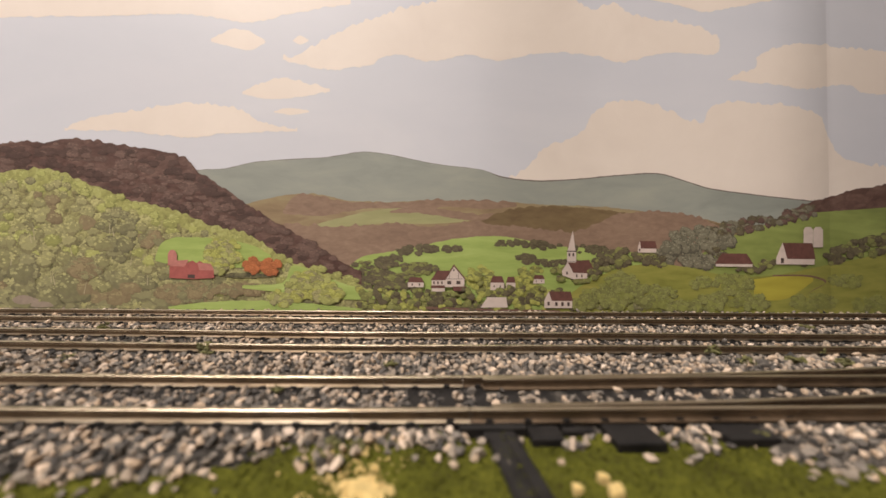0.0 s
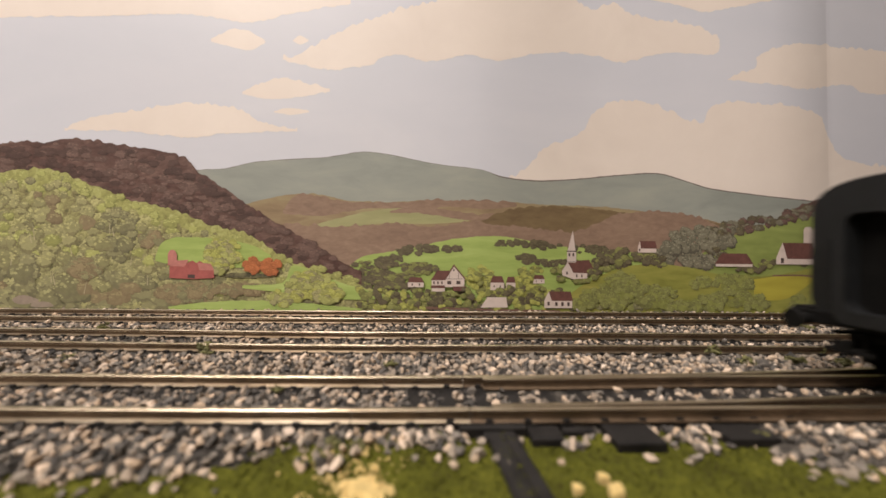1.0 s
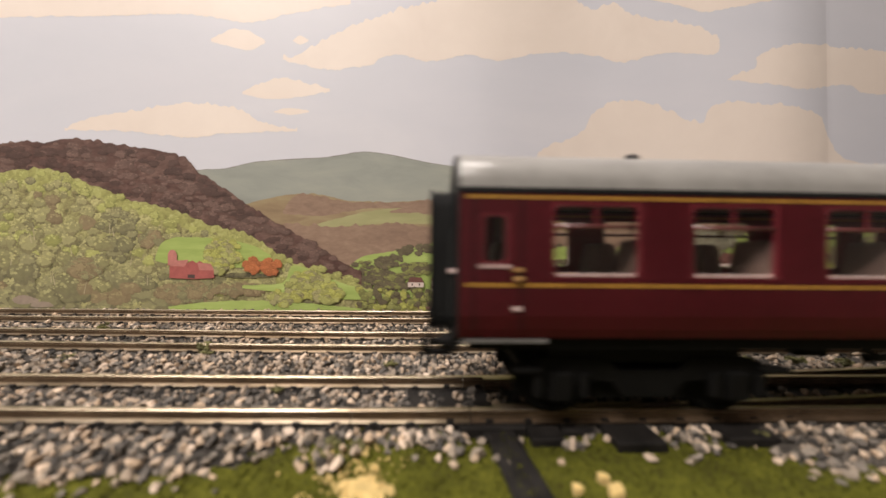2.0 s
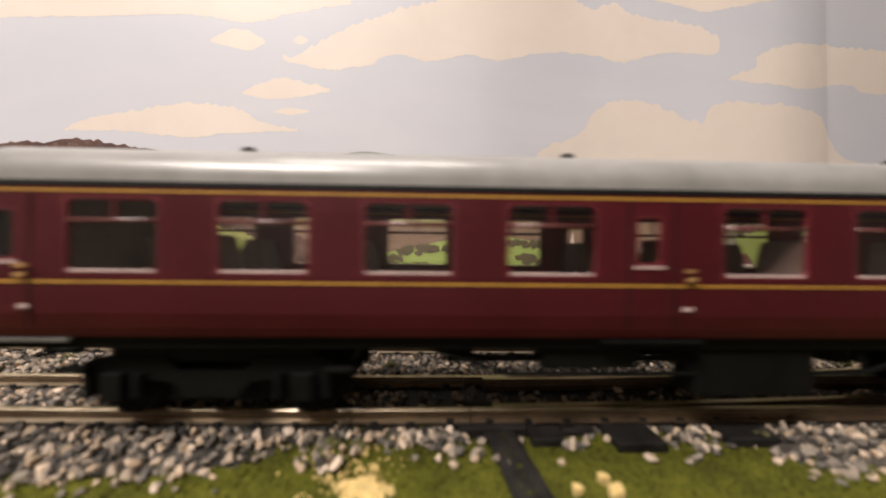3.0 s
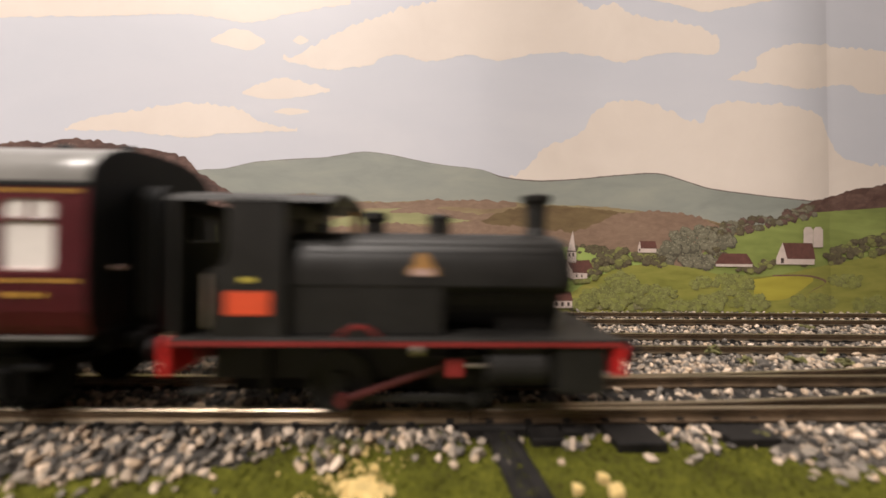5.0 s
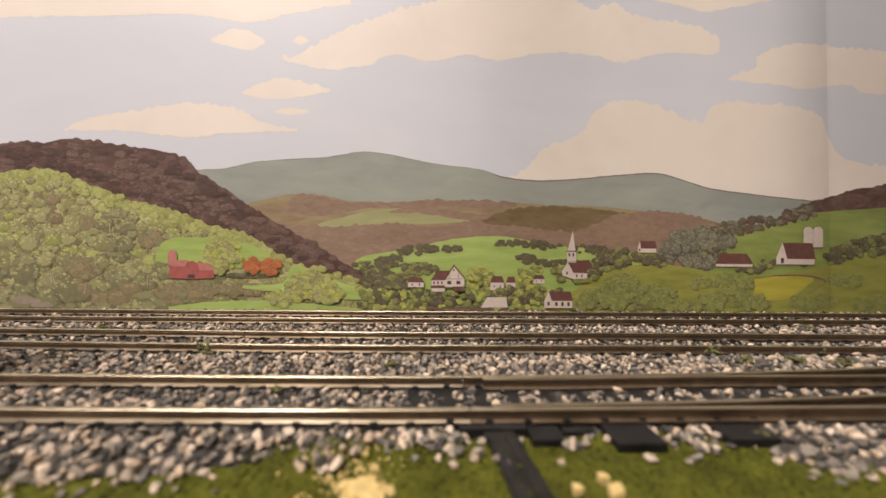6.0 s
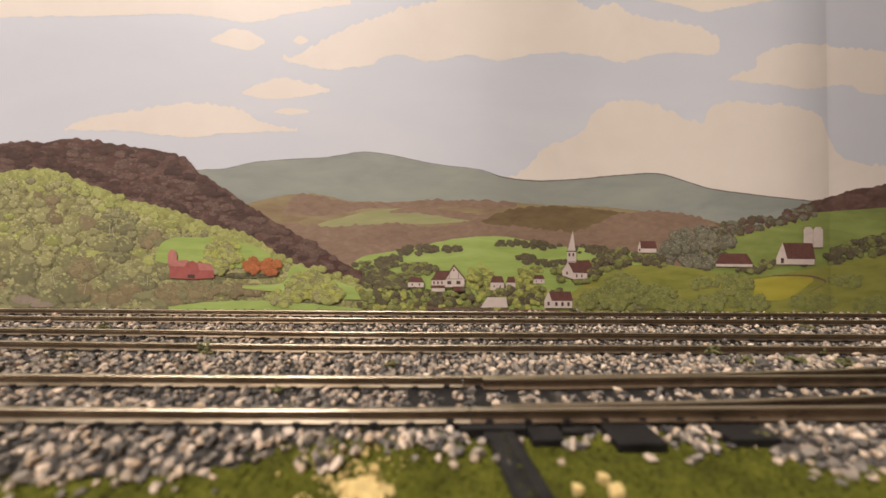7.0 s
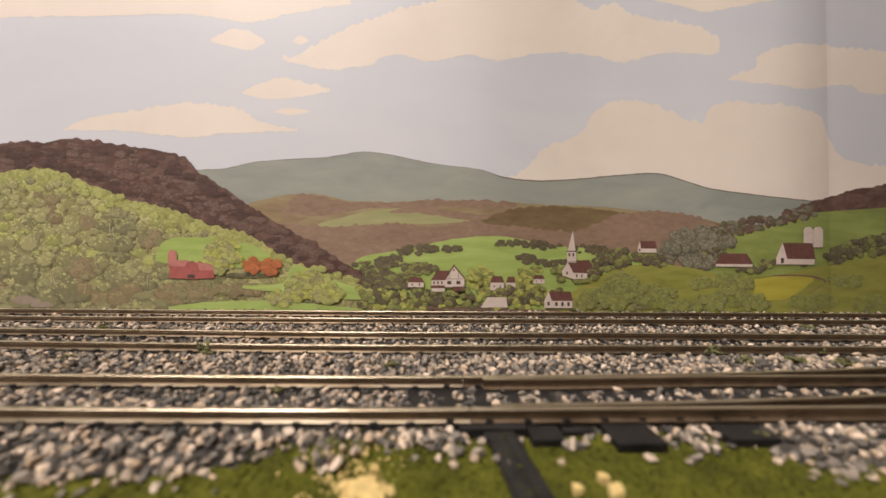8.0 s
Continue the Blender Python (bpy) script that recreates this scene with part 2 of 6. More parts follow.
def rail_metal():
    m, nt, b = nodes_of("weathered_nickel_rail", 0.34, 1.0)
    v = coords(nt)
    mp = nt.nodes.new("ShaderNodeMapping")
    mp.inputs["Scale"].default_value = (0.15, 1, 1)
    nt.links.new(v, mp.inputs["Vector"])
    n = noise_of(nt, mp.outputs[0], 260, 5)
    nt.links.new(ramp_of(nt, n, [(0.3, (0.36, 0.29, 0.2)), (0.55, (0.62, 0.53, 0.4)), (0.75, (0.78, 0.7, 0.56))]), b.inputs["Base Color"])
    bump_of(nt, b, n, 0.15, 0.0001)
    return m


def stone_mat():
    m, nt, b = nodes_of("crushed_granite", 0.85, 0.0, 0.3)
    g = nt.nodes.new("ShaderNodeNewGeometry")
    o = nt.nodes.new("ShaderNodeObjectInfo")
    pick = math_of(nt, "FRACT", math_of(nt, "ADD", g.outputs["Random Per Island"], o.outputs["Random"]))
    c = ramp_of(nt, pick, [(0.0, (0.026, 0.024, 0.022)), (0.18, (0.08, 0.072, 0.064)), (0.38, (0.155, 0.136, 0.116)), (0.58, (0.25, 0.208, 0.163)),
                           (0.74, (0.35, 0.28, 0.215)), (0.87, (0.41, 0.305, 0.21)), (1.0, (0.56, 0.46, 0.37))])
    n = noise_of(nt, coords(nt), 1500, 4)
    c2 = mix_of(nt, 0.5, c, ramp_of(nt, n, [(0.3, (0.3, 0.3, 0.3)), (0.7, (0.72, 0.72, 0.72))]), "OVERLAY")
    nt.links.new(c2, b.inputs["Base Color"])
    bump_of(nt, b, n, 0.5, 0.0003)
    return m


def turf_mat():
    m, nt, b = nodes_of("green_scenic_turf", 0.95, 0.0, 0.1)
    v = coords(nt)
    n1, n2 = noise_of(nt, v, 130, 4), noise_of(nt, v, 1500, 3, 0.7)
    f = math_of(nt, "ADD", math_of(nt, "MULTIPLY", n1, 0.35), math_of(nt, "MULTIPLY", n2, 0.65))
    nt.links.new(ramp_of(nt, f, [(0.34, (0.022, 0.018, 0.005)), (0.43, (0.046, 0.047, 0.007)), (0.54, (0.075, 0.078, 0.009)), (0.68, (0.135, 0.13, 0.02))]), b.inputs["Base Color"])
    bump_of(nt, b, n2, 0.9, 0.0008)
    return m


def grit_mat():
    m, nt, b = nodes_of("grey_ballast_grit", 0.9, 0.0, 0.2)
    v = coords(nt)
    vo = voronoi_of(nt, v, 650, "Color")
    n = noise_of(nt, v, 900, 4)
    f = math_of(nt, "ADD", math_of(nt, "MULTIPLY", vo, 0.6), math_of(nt, "MULTIPLY", n, 0.4))
    # near-black tones put the shade between the stones into the grit's colour
    nt.links.new(ramp_of(nt, f, [(0.2, (0.012, 0.011, 0.009)), (0.5, (0.032, 0.028, 0.024)), (0.8, (0.085, 0.075, 0.063))]), b.inputs["Base Color"])
    bump_of(nt, b, f, 0.8, 0.0008)
    return m


def glass_mat():
    m, nt, b = nodes_of("clear_glazing", 0.04, 0.0)
    b.inputs["Transmission Weight"].default_value = 1.0
    b.inputs["IOR"].default_value = 1.3
    n = noise_of(nt, coords(nt), 60, 2)
    nt.links.new(ramp_of(nt, n, [(0.3, (0.95, 0.94, 0.92)), (0.7, (0.99, 0.98, 0.97))]), b.inputs["Base Color"])
    return m


M["rail_side"] = plain("brown_tarnished_rail_side", (0.145, 0.102, 0.066), 0.42, 0.75, 0.3, 120, 0.2)
M["rail"], M["stone"], M["turf"], M["grit"], M["glass"] = rail_metal(), stone_mat(), turf_mat(), grit_mat(), glass_mat()
M["sawdust"] = plain("cream_sawdust", (0.68, 0.50, 0.20), 0.9, 0, 0.22, 500, 0.9, size=0.0008)
M["moss"] = plain("olive_moss_foam", (0.115, 0.11, 0.038), 0.95, 0, 0.5, 600, 0.9, size=0.0005)
glow, _gt, _gb = nodes_of("lamp_diffuser", 0.5)
_gb.inputs["Base Color"].default_value = (0.9, 0.9, 0.88, 1)
_gb.inputs["Emission Color"].default_value = (1.0, 0.90, 0.83, 1)
_gb.inputs["Emission Strength"].default_value = 2.0
M["diffuser"] = glow
_pm, _pnt, _pb = nodes_of("lamp_housing", 0.5)
_pb.inputs["Base Color"].default_value = (0.75, 0.75, 0.73, 1)
M["housing"] = _pm


# ---- building helpers (millimetres) ----
def mesh_of(name, bm, smooth=False):
    bmesh.ops.scale(bm, vec=(MM, MM, MM), verts=bm.verts)
    bmesh.ops.recalc_face_normals(bm, faces=bm.faces)
    me = bpy.data.meshes.new(name)
    if smooth:
        for fc in bm.faces:
            fc.smooth = True
    bm.to_mesh(me)
    bm.free()
    return me


def part(name, bm, material, parent=None, label="", at=(0, 0, 0), smooth=False):
    """Link one bmesh, built in millimetres, as one mesh object under a thing."""
    me = mesh_of(name, bm, smooth)
    me.materials.append(material)
    ob = new(name, me)
    ob.location = (at[0] * MM, at[1] * MM, at[2] * MM)
    if parent is not None:
        ob.parent = parent
    if label:
        tagged(ob, label)
    return ob


def again(ob, at, parent=None, rz=0.0):
    """A part once more on the same mesh."""
    o = new(ob.name.split(".")[0], ob.data)
    o.location = (at[0] * MM, at[1] * MM, at[2] * MM)
    o.rotation_euler = (0, 0, rz)
    o.parent = parent if parent is not None else ob.parent
    return o


def thing(name, label, category, at=(0, 0, 0), group="", kind=""):
    e = new(name)
    e.empty_display_size = 0.01
    e.location = (at[0] * MM, at[1] * MM, at[2] * MM)
    return tagged(e, label, category, group, kind)


def box(bm, x0, x1, y0, y1, z0, z1, bevel=0.0):
    r = bmesh.ops.create_cube(bm, size=1.0, matrix=Matrix.Translation(((x0 + x1) / 2, (y0 + y1) / 2, (z0 + z1) / 2)) @ Matrix.Diagonal((x1 - x0, y1 - y0, z1 - z0, 1)))
    if bevel:
        es = list({e for v in r["verts"] for e in v.link_edges})
        bmesh.ops.bevel(bm, geom=es, offset=bevel, segments=2, affect="EDGES", profile=0.5)
    return bm


def boxed(x0, x1, y0, y1, z0, z1, bevel=0.15):
    return box(bmesh.new(), x0, x1, y0, y1, z0, z1, bevel)


def lathe(bm, prof, axis="z", at=(0, 0, 0), n=24, caps=True):
    """Turn a profile of (radius, height) about an axis."""
    rings = []
    for r, h in prof:
        ring = []
        for i in range(n):
            a = 2 * math.pi * i / n
            c, s = r * math.cos(a), r * math.sin(a)
            p = {"z": (c, s, h), "y": (c, h, s), "x": (h, c, s)}[axis]
            ring.append(bm.verts.new((p[0] + at[0], p[1] + at[1], p[2] + at[2])))
        rings.append(ring)
    for a, b in zip(rings, rings[1:]):
        for i in range(n):
            bm.faces.new((a[i], a[(i + 1) % n], b[(i + 1) % n], b[i]))
    if caps:
        bm.faces.new(rings[0])
        bm.faces.new(rings[-1])
    return bm


def loft(bm, outlines, close=True, caps=True):
    """Skin between outlines of the same number of points."""
    rows = [[bm.verts.new(p) for p in o] for o in outlines]
    n = len(rows[0])
    for a, b in zip(rows, rows[1:]):
        for i in range(n if close else n - 1):
            bm.faces.new((a[i], a[(i + 1) % n], b[(i + 1) % n], b[i]))
    if caps and close:
        bm.faces.new(rows[0])
        bm.faces.new(rows[-1])
    return bm


def rod(bm, p, q, r, n=8):
    p, q = Vector(p), Vector(q)
    m = Matrix.Translation((p + q) / 2) @ (q - p).to_track_quat("Z", "Y").to_matrix().to_4x4()
    bmesh.ops.create_cone(bm, cap_ends=True, segments=n, radius1=r, radius2=r, depth=(q - p).length, matrix=m)
    return bm


# ---- the room and the baseboard ----
def room():
    x0, x1, y0, y1, z0, z1, w = -1900, 1900, -1700, 420, -1000, 1380, 100
    tagged(part("floor", boxed(x0 - w, x1 + w, y0 - w, y1 + w, z0 - w, z0, 0), M["carpet"]), "brown carpeted room floor", "floor", kind="structure")
    tagged(part("ceiling", boxed(x0 - w, x1 + w, y0 - w, y1 + w, z1, z1 + w, 0), M["ceiling_paint"]), "plain white painted ceiling", "ceiling", kind="structure")
    for n, b in (("wall_north", (x0, x1, y1, y1 + w)), ("wall_south", (x0, x1, y0 - w, y0)), ("wall_west", (x0 - w, x0, y0 - w, y1 + w)), ("wall_east", (x1, x1 + w, y0 - w, y1 + w))):
        tagged(part(n, boxed(*b, z0, z1, 0), M["wall_paint"]), "plain cream painted room wall", "wall", kind="structure")
    for spot_m, watts in LAMPS_M:
        l = thing("ceiling_light", "white rectangular ceiling luminaire with glowing diffuser", "lamp", (spot_m[0] * 1000, spot_m[1] * 1000, 0), "ceiling lights")
        zl = spot_m[2] * 1000
        part("frame", boxed(-370, 370, -220, 220, zl + 20, z1, 6), M["housing"], l)
        part("diffuser", boxed(-350, 350, -200, 200, zl + 6, zl + 19, 2), M["diffuser"], l)


def baseboard():
    t = thing("layout_table", "plywood layout baseboard on timber legs", "table", (0, 0, 0))
    part("top", boxed(-1300, 900, -24 - 80, 200, -30, -5.2, 1), M["board"], t)
    for x in (-1250, 850):
        for y in (-80, 170):
            part("leg", boxed(x - 25, x + 25, y - 22, y + 22, -1000, -30, 2), M["board"], t)


room()
baseboard()


# ---- levels of the ground ----
def track_bend(x):
    """How far the main track has drifted from its straight line."""
    return 2.6 * (1 - math.exp(-(x / 105.0) ** 2)) if x < 0 else 0.0


def ballast_edge(x):
    """Where the ballast shoulder ends and the turf begins."""
    e = -13.0
    e -= 8.5 / (1 + math.exp((x + 31) / 3.2))
    e -= 9.5 / (1 + math.exp(-(x - 63) / 2.0))
    return e + 1.6 * noise.noise(Vector((x * 0.13, 3.1, 0)))


def ground_z(x, y):
    e = ballast_edge(x)
    if y < e:
        return -4.3 + 0.35 * noise.noise(Vector((x * 0.2, y * 0.2, 0)))
    k = min(1.0, (y - e) / 5.0)
    k = k * k * (3 - 2 * k)
    mid = 0.45 * math.exp(-((y - 22) / 8.0) ** 2) + 0.2 * math.exp(-((y - 64) / 7.0) ** 2)
    z = -4.3 + k * (1.35 + mid)
    if 2 < x < 66 and y < -9.2:
        z = -4.3
    return z


def ground():
    bm = bmesh.new()
    xs = [-1300, -1000, -700, -500, -350] + [-300 + 4 * i for i in range(151)] + [350, 500, 700, 900]
    ys = [-104, -80, -60, -45, -38] + [-34 + 1.5 * i for i in range(34)] + [20 + 4 * i for i in range(24)] + [125, 160, 200]
    grid = [[bm.verts.new((x, y, ground_z(x, y))) for x in xs] for y in ys]
    for a, b in zip(grid, grid[1:]):
        for i in range(len(xs) - 1):
            bm.faces.new((a[i], a[i + 1], b[i + 1], b[i]))
    ob = part("ground", bm, M["turf"], smooth=True)
    ob.data.materials.append(M["grit"])
    for p in ob.data.polygons:
        c = p.center
        if c.y * 1000 > ballast_edge(c.x * 1000) + 0.8 and not (1 < c.x * 1000 < 64 and c.y * 1000 < -10):
            p.material_index = 1
    tagged(ob, "green turf ground under ballast grit darkened for shade between stones", "ground", kind="structure")


ground()


# ---- the printed backdrop ----
SHEET_Y = 107.0


def spot(u, v):
    """Place on the sheet for a spot of the print's own layout grid."""
    return (-234.2321 + 0.289819 * u + 0.003293 * v + 1.8240e-05 * u * u + 4.1420e-07 * u * v, 163.7550 + 0.011222 * u + -0.303938 * v + 2.7046e-07 * u * u + -1.8217e-05 * u * v)


def smooth_line(pts, step=2.0, jag=0.0, seed=0.0, fine=0.0):
    """A flowing line through a few points, with a ragged edge of the given size."""
    out = []
    n = len(pts)
    for i in range(n - 1):
        p0, p1, p2, p3 = pts[max(0, i - 1)], pts[i], pts[i + 1], pts[min(n - 1, i + 2)]
        k = max(2, int(math.hypot(p2[0] - p1[0], p2[1] - p1[1]) / step))
        for j in range(k):
            t = j / k
            q = [0.5 * (2 * b + (c - a) * t + (2 * a - 5 * b + 4 * c - d) * t * t + (3 * b - a - 3 * c + d) * t ** 3) for a, b, c, d in zip(p0, p1, p2, p3)]
            out.append(q)
    out.append(list(pts[-1]))
    for q in out:
        if jag:
            q[1] += 1.5 * jag * (abs(noise.noise(Vector((q[0] * 0.22, seed, q[1] * 0.2)))) * 2.6 + 0.6 * abs(noise.noise(Vector((q[0] * 0.7, seed + 3, 0)))) - 0.7)
        if fine:
            q[1] += fine * noise.noise(Vector((q[0] * 1.7, seed + 9, 0)))
    return out


LAYER = [0.0]
PRINTED = []
THICK = {}


def flat(bm, outline, layer, sub=0):
    LAYER[0] = layer
    vs = [bm.verts.new((x, SHEET_Y - 0.0007 * (sub + 1), z)) for x, z in outline]
    f = bm.faces.new(vs)
    bmesh.ops.triangulate(bm, faces=[f], ngon_method="EAR_CLIP")
    return bm


def ink(name, bm, mat, parent, label=""):
    ob = part(name, bm, mat, parent, label)
    PRINTED.append((LAYER[0], len(PRINTED), ob))
    return ob


def press():
    """Every printed patch lies a hair in front of those that it covers."""
    laid = []
    for layer, seq, ob in sorted(PRINTED, key=lambda r: r[:2]):
        if ob.parent != backdrop:
            continue
        kids = [o for _, _, o in PRINTED if o.parent == ob]
        span = np.array([v.co[:] for o in [ob] + kids for v in o.data.vertices])
        x0, x1, z0, z1 = span[:, 0].min(), span[:, 0].max(), span[:, 2].min(), span[:, 2].max()
        depth = max([0.02] + [top for a0, a1, b0, b1, top in laid if a0 < x1 and x0 < a1 and b0 < z1 and z0 < b1])
        ob.location.y = (SHEET_Y if ob.name in THICK else 0.0) * MM - depth * MM
        for i, ch in enumerate(kids):
            ch.location.y = -0.003 * (i + 1) * MM
        laid.append((x0, x1, z0, z1, depth + THICK.get(ob.name, 0.0) + 0.0015 + 0.003 * len(kids)))


backdrop = thing("backdrop", "printed paper backdrop sheet of green hills, village and clouds", "backdrop", kind="structure")


def print_hill(name, ridge, base, layer, mat, jag=0.0, fine=0.0, label=""):
    line = smooth_line(ridge, 1.2, jag, layer * 3.3, fine)
    bm = bmesh.new()
    y = SHEET_Y
    LAYER[0] = layer
    up = [bm.verts.new((x, y, z)) for x, z in line]
    dn = [bm.verts.new((x, y, min(base, z - 0.2))) for x, z in line]
    for i in range(len(line) - 1):
        bm.faces.new((up[i], up[i + 1], dn[i + 1], dn[i]))
    return ink(name, bm, mat, backdrop, label)


def print_patch(name, top, bottom, layer, mat, jag=0.0, label="", fine=0.0):
    a = smooth_line(top, 1.2, jag, layer * 2.1, fine)
    b = smooth_line(bottom, 1.2, jag * 0.5, layer * 4.7, fine)
    return ink(name, flat(bmesh.new(), a + b[::-1], layer), mat, backdrop, label)


def scallop(cx, cz, w, h, rng, lobes=9, rough=0.16):
    """A bumpy crown outline, flatter below."""
    pts = []
    ph = rng.uniform(0, 6.3)
    k = rng.uniform(0.8, 1.2)
    n = 44
    for i in range(n):
        a = 2 * math.pi * i / n
        r = 1 + rough * abs(math.sin(a * lobes / 2 + ph)) + 0.08 * math.sin(3 * a * k + ph) + 0.05 * rng.uniform(-1, 1)
        z = math.sin(a) * r
        if z < 0:
            z *= 0.75
        pts.append((cx + math.cos(a) * r * w / 2.2, cz + z * h / 2.2))
    return pts


def within(poly, x, y):
    hit = False
    for (x0, y0), (x1, y1) in zip(poly, poly[1:] + poly[:1]):
        if (y0 > y) != (y1 > y) and x < x0 + (y - y0) * (x1 - x0) / (y1 - y0):
            hit = not hit
    return hit


def foliage(name, poly, count, size, layer, pick, kinds, seed, squat=0.8, dabs=5, label=""):
    """A wood painted crown over crown from the top down: shaded outline, body, and lit dabs on the upper left."""
    rng = random.Random(seed)
    us, vs = [p[0] for p in poly], [p[1] for p in poly]
    spots = []
    for _ in range(count * 30):
        u, v = rng.uniform(min(us), max(us)), rng.uniform(min(vs), max(vs))
        if within(poly, u, v) and len(spots) < count:
            spots.append((v, u))
    spots.sort()
    verts, faces, slots = [], [], []

    def blob(x, z, w, h, n, deep, slot):
        ph, lobes, start = rng.uniform(0, 6.3), rng.choice((7, 9, 11)), len(verts)
        verts.append((x * MM, -deep * MM, z * MM))
        for i in range(n):
            a = 2 * math.pi * i / n
            r = 0.46 * (1 + 0.14 * abs(math.sin(a * lobes / 2 + ph)) + 0.2 * rng.uniform(-1, 1) + 0.12 * math.sin(3 * a + 2 * ph))
            verts.append(((x + math.cos(a) * r * w) * MM, -deep * MM, (z + math.sin(a) * r * h) * MM))
        for i in range(n):
            faces.append((start, start + 1 + i, start + 1 + (i + 1) % n))
            slots.append(slot)

    for i, (v, u) in enumerate(spots):
        deep = (i % 60) * 0.0024
        x, z = spot(u, v)
        w = rng.uniform(*size(u, v))
        h = w * squat * rng.uniform(0.8, 1.2)
        k = kinds.index(pick(u, v, rng)) * 3
        blob(x, z, w, h, 34, deep, k)
        blob(x - 0.05 * w, z + 0.09 * h, 0.9 * w, 0.84 * h, 34, deep + 0.00015, k + 1)
        for j in range(dabs):
            a, r = rng.uniform(0.3, 3.6), rng.uniform(0.16, 0.42)
            q = rng.uniform(0.07, 0.19)
            blob(x - 0.04 * w + math.cos(a) * r * w, z + 0.06 * h + math.sin(a) * r * h, w * q, h * q * 0.8, 8, deep + 0.0003 + 0.00015 * j, k + 2)
    me = bpy.data.meshes.new(name)
    me.from_pydata(verts, [], faces)
    for kd in kinds:
        for role in ("shade", "body", "lit"):
            me.materials.append(M[kd, role])
    me.polygons.foreach_set("material_index", slots)
    ob = new(name, me)
    ob.location = (0, SHEET_Y * MM, 0)
    ob.parent = backdrop
    if label:
        tagged(ob, label)
    LAYER[0] = layer
    PRINTED.append((layer, len(PRINTED), ob))
    THICK[ob.name] = 0.0024 * min(60, len(spots))
    return ob


def clump(name, u, v, w, h, layer, kinds, crown=(2.4, 4.4), count=0, dabs=4, squat=0.8):
    """One bush or a short hedge of a few crowns."""
    poly = [(u + math.cos(a * 0.5236) * w * 0.42, v + math.sin(a * 0.5236) * h * 0.38) for a in range(12)]
    n = count or max(5, int(w * h / 60))
    return foliage(name, poly, n, lambda a, b: crown, layer, lambda a, b, r: r.choice(kinds), list(dict.fromkeys(kinds)), int(u * 7 + v), squat, dabs)


def print_rect(bm, x0, x1, z0, z1, layer):
    return flat(bm, [(x0, z0), (x1, z0), (x1, z1), (x0, z1)], layer)


def print_house(x0, x1, z0, eave, ridge, layer, gable=0.3, windows=3, lean=0.0):
    """A painted house: gable end, long wall, pitched roof, dark windows."""
    w = x1 - x0
    g = x0 + w * gable
    bm = bmesh.new()
    flat(bm, [(x0, z0), (x1, z0), (x1, eave), (x0, eave)], layer)
    if gable:
        flat(bm, [(x0, eave), (g, eave), ((x0 + g) / 2, ridge)], layer)
    ob = ink("printed_house", bm, M["house_wall"], backdrop)
    o = w * 0.03
    ink("printed_roof", flat(bmesh.new(), [(g - o, eave - o), (x1 + o, eave - o), (x1 - w * (0.06 if gable else 0.16), ridge), ((x0 + g) / 2 + (0 if gable else w * 0.16), ridge)], layer + 0.3), M["house_roof"], ob)
    for i in range(windows):
        cx = g + (x1 - g) * (i + 0.6) / (windows + 0.2)
        ww, zz = w * 0.045, z0 + (eave - z0) * 0.5
        ink("printed_window", print_rect(bmesh.new(), cx - ww, cx + ww, zz - ww * 1.5, zz + ww * 1.5, layer + 0.3), M["dark_print"], ob)
    if gable > 0.15:
        cx, ww, zz = (x0 + g) / 2, w * 0.04, z0 + (eave - z0) * 0.55
        ink("printed_window", print_rect(bmesh.new(), cx - ww, cx + ww, zz - ww * 1.6, zz + ww * 1.6, layer + 0.3), M["dark_print"], ob)
    return ob


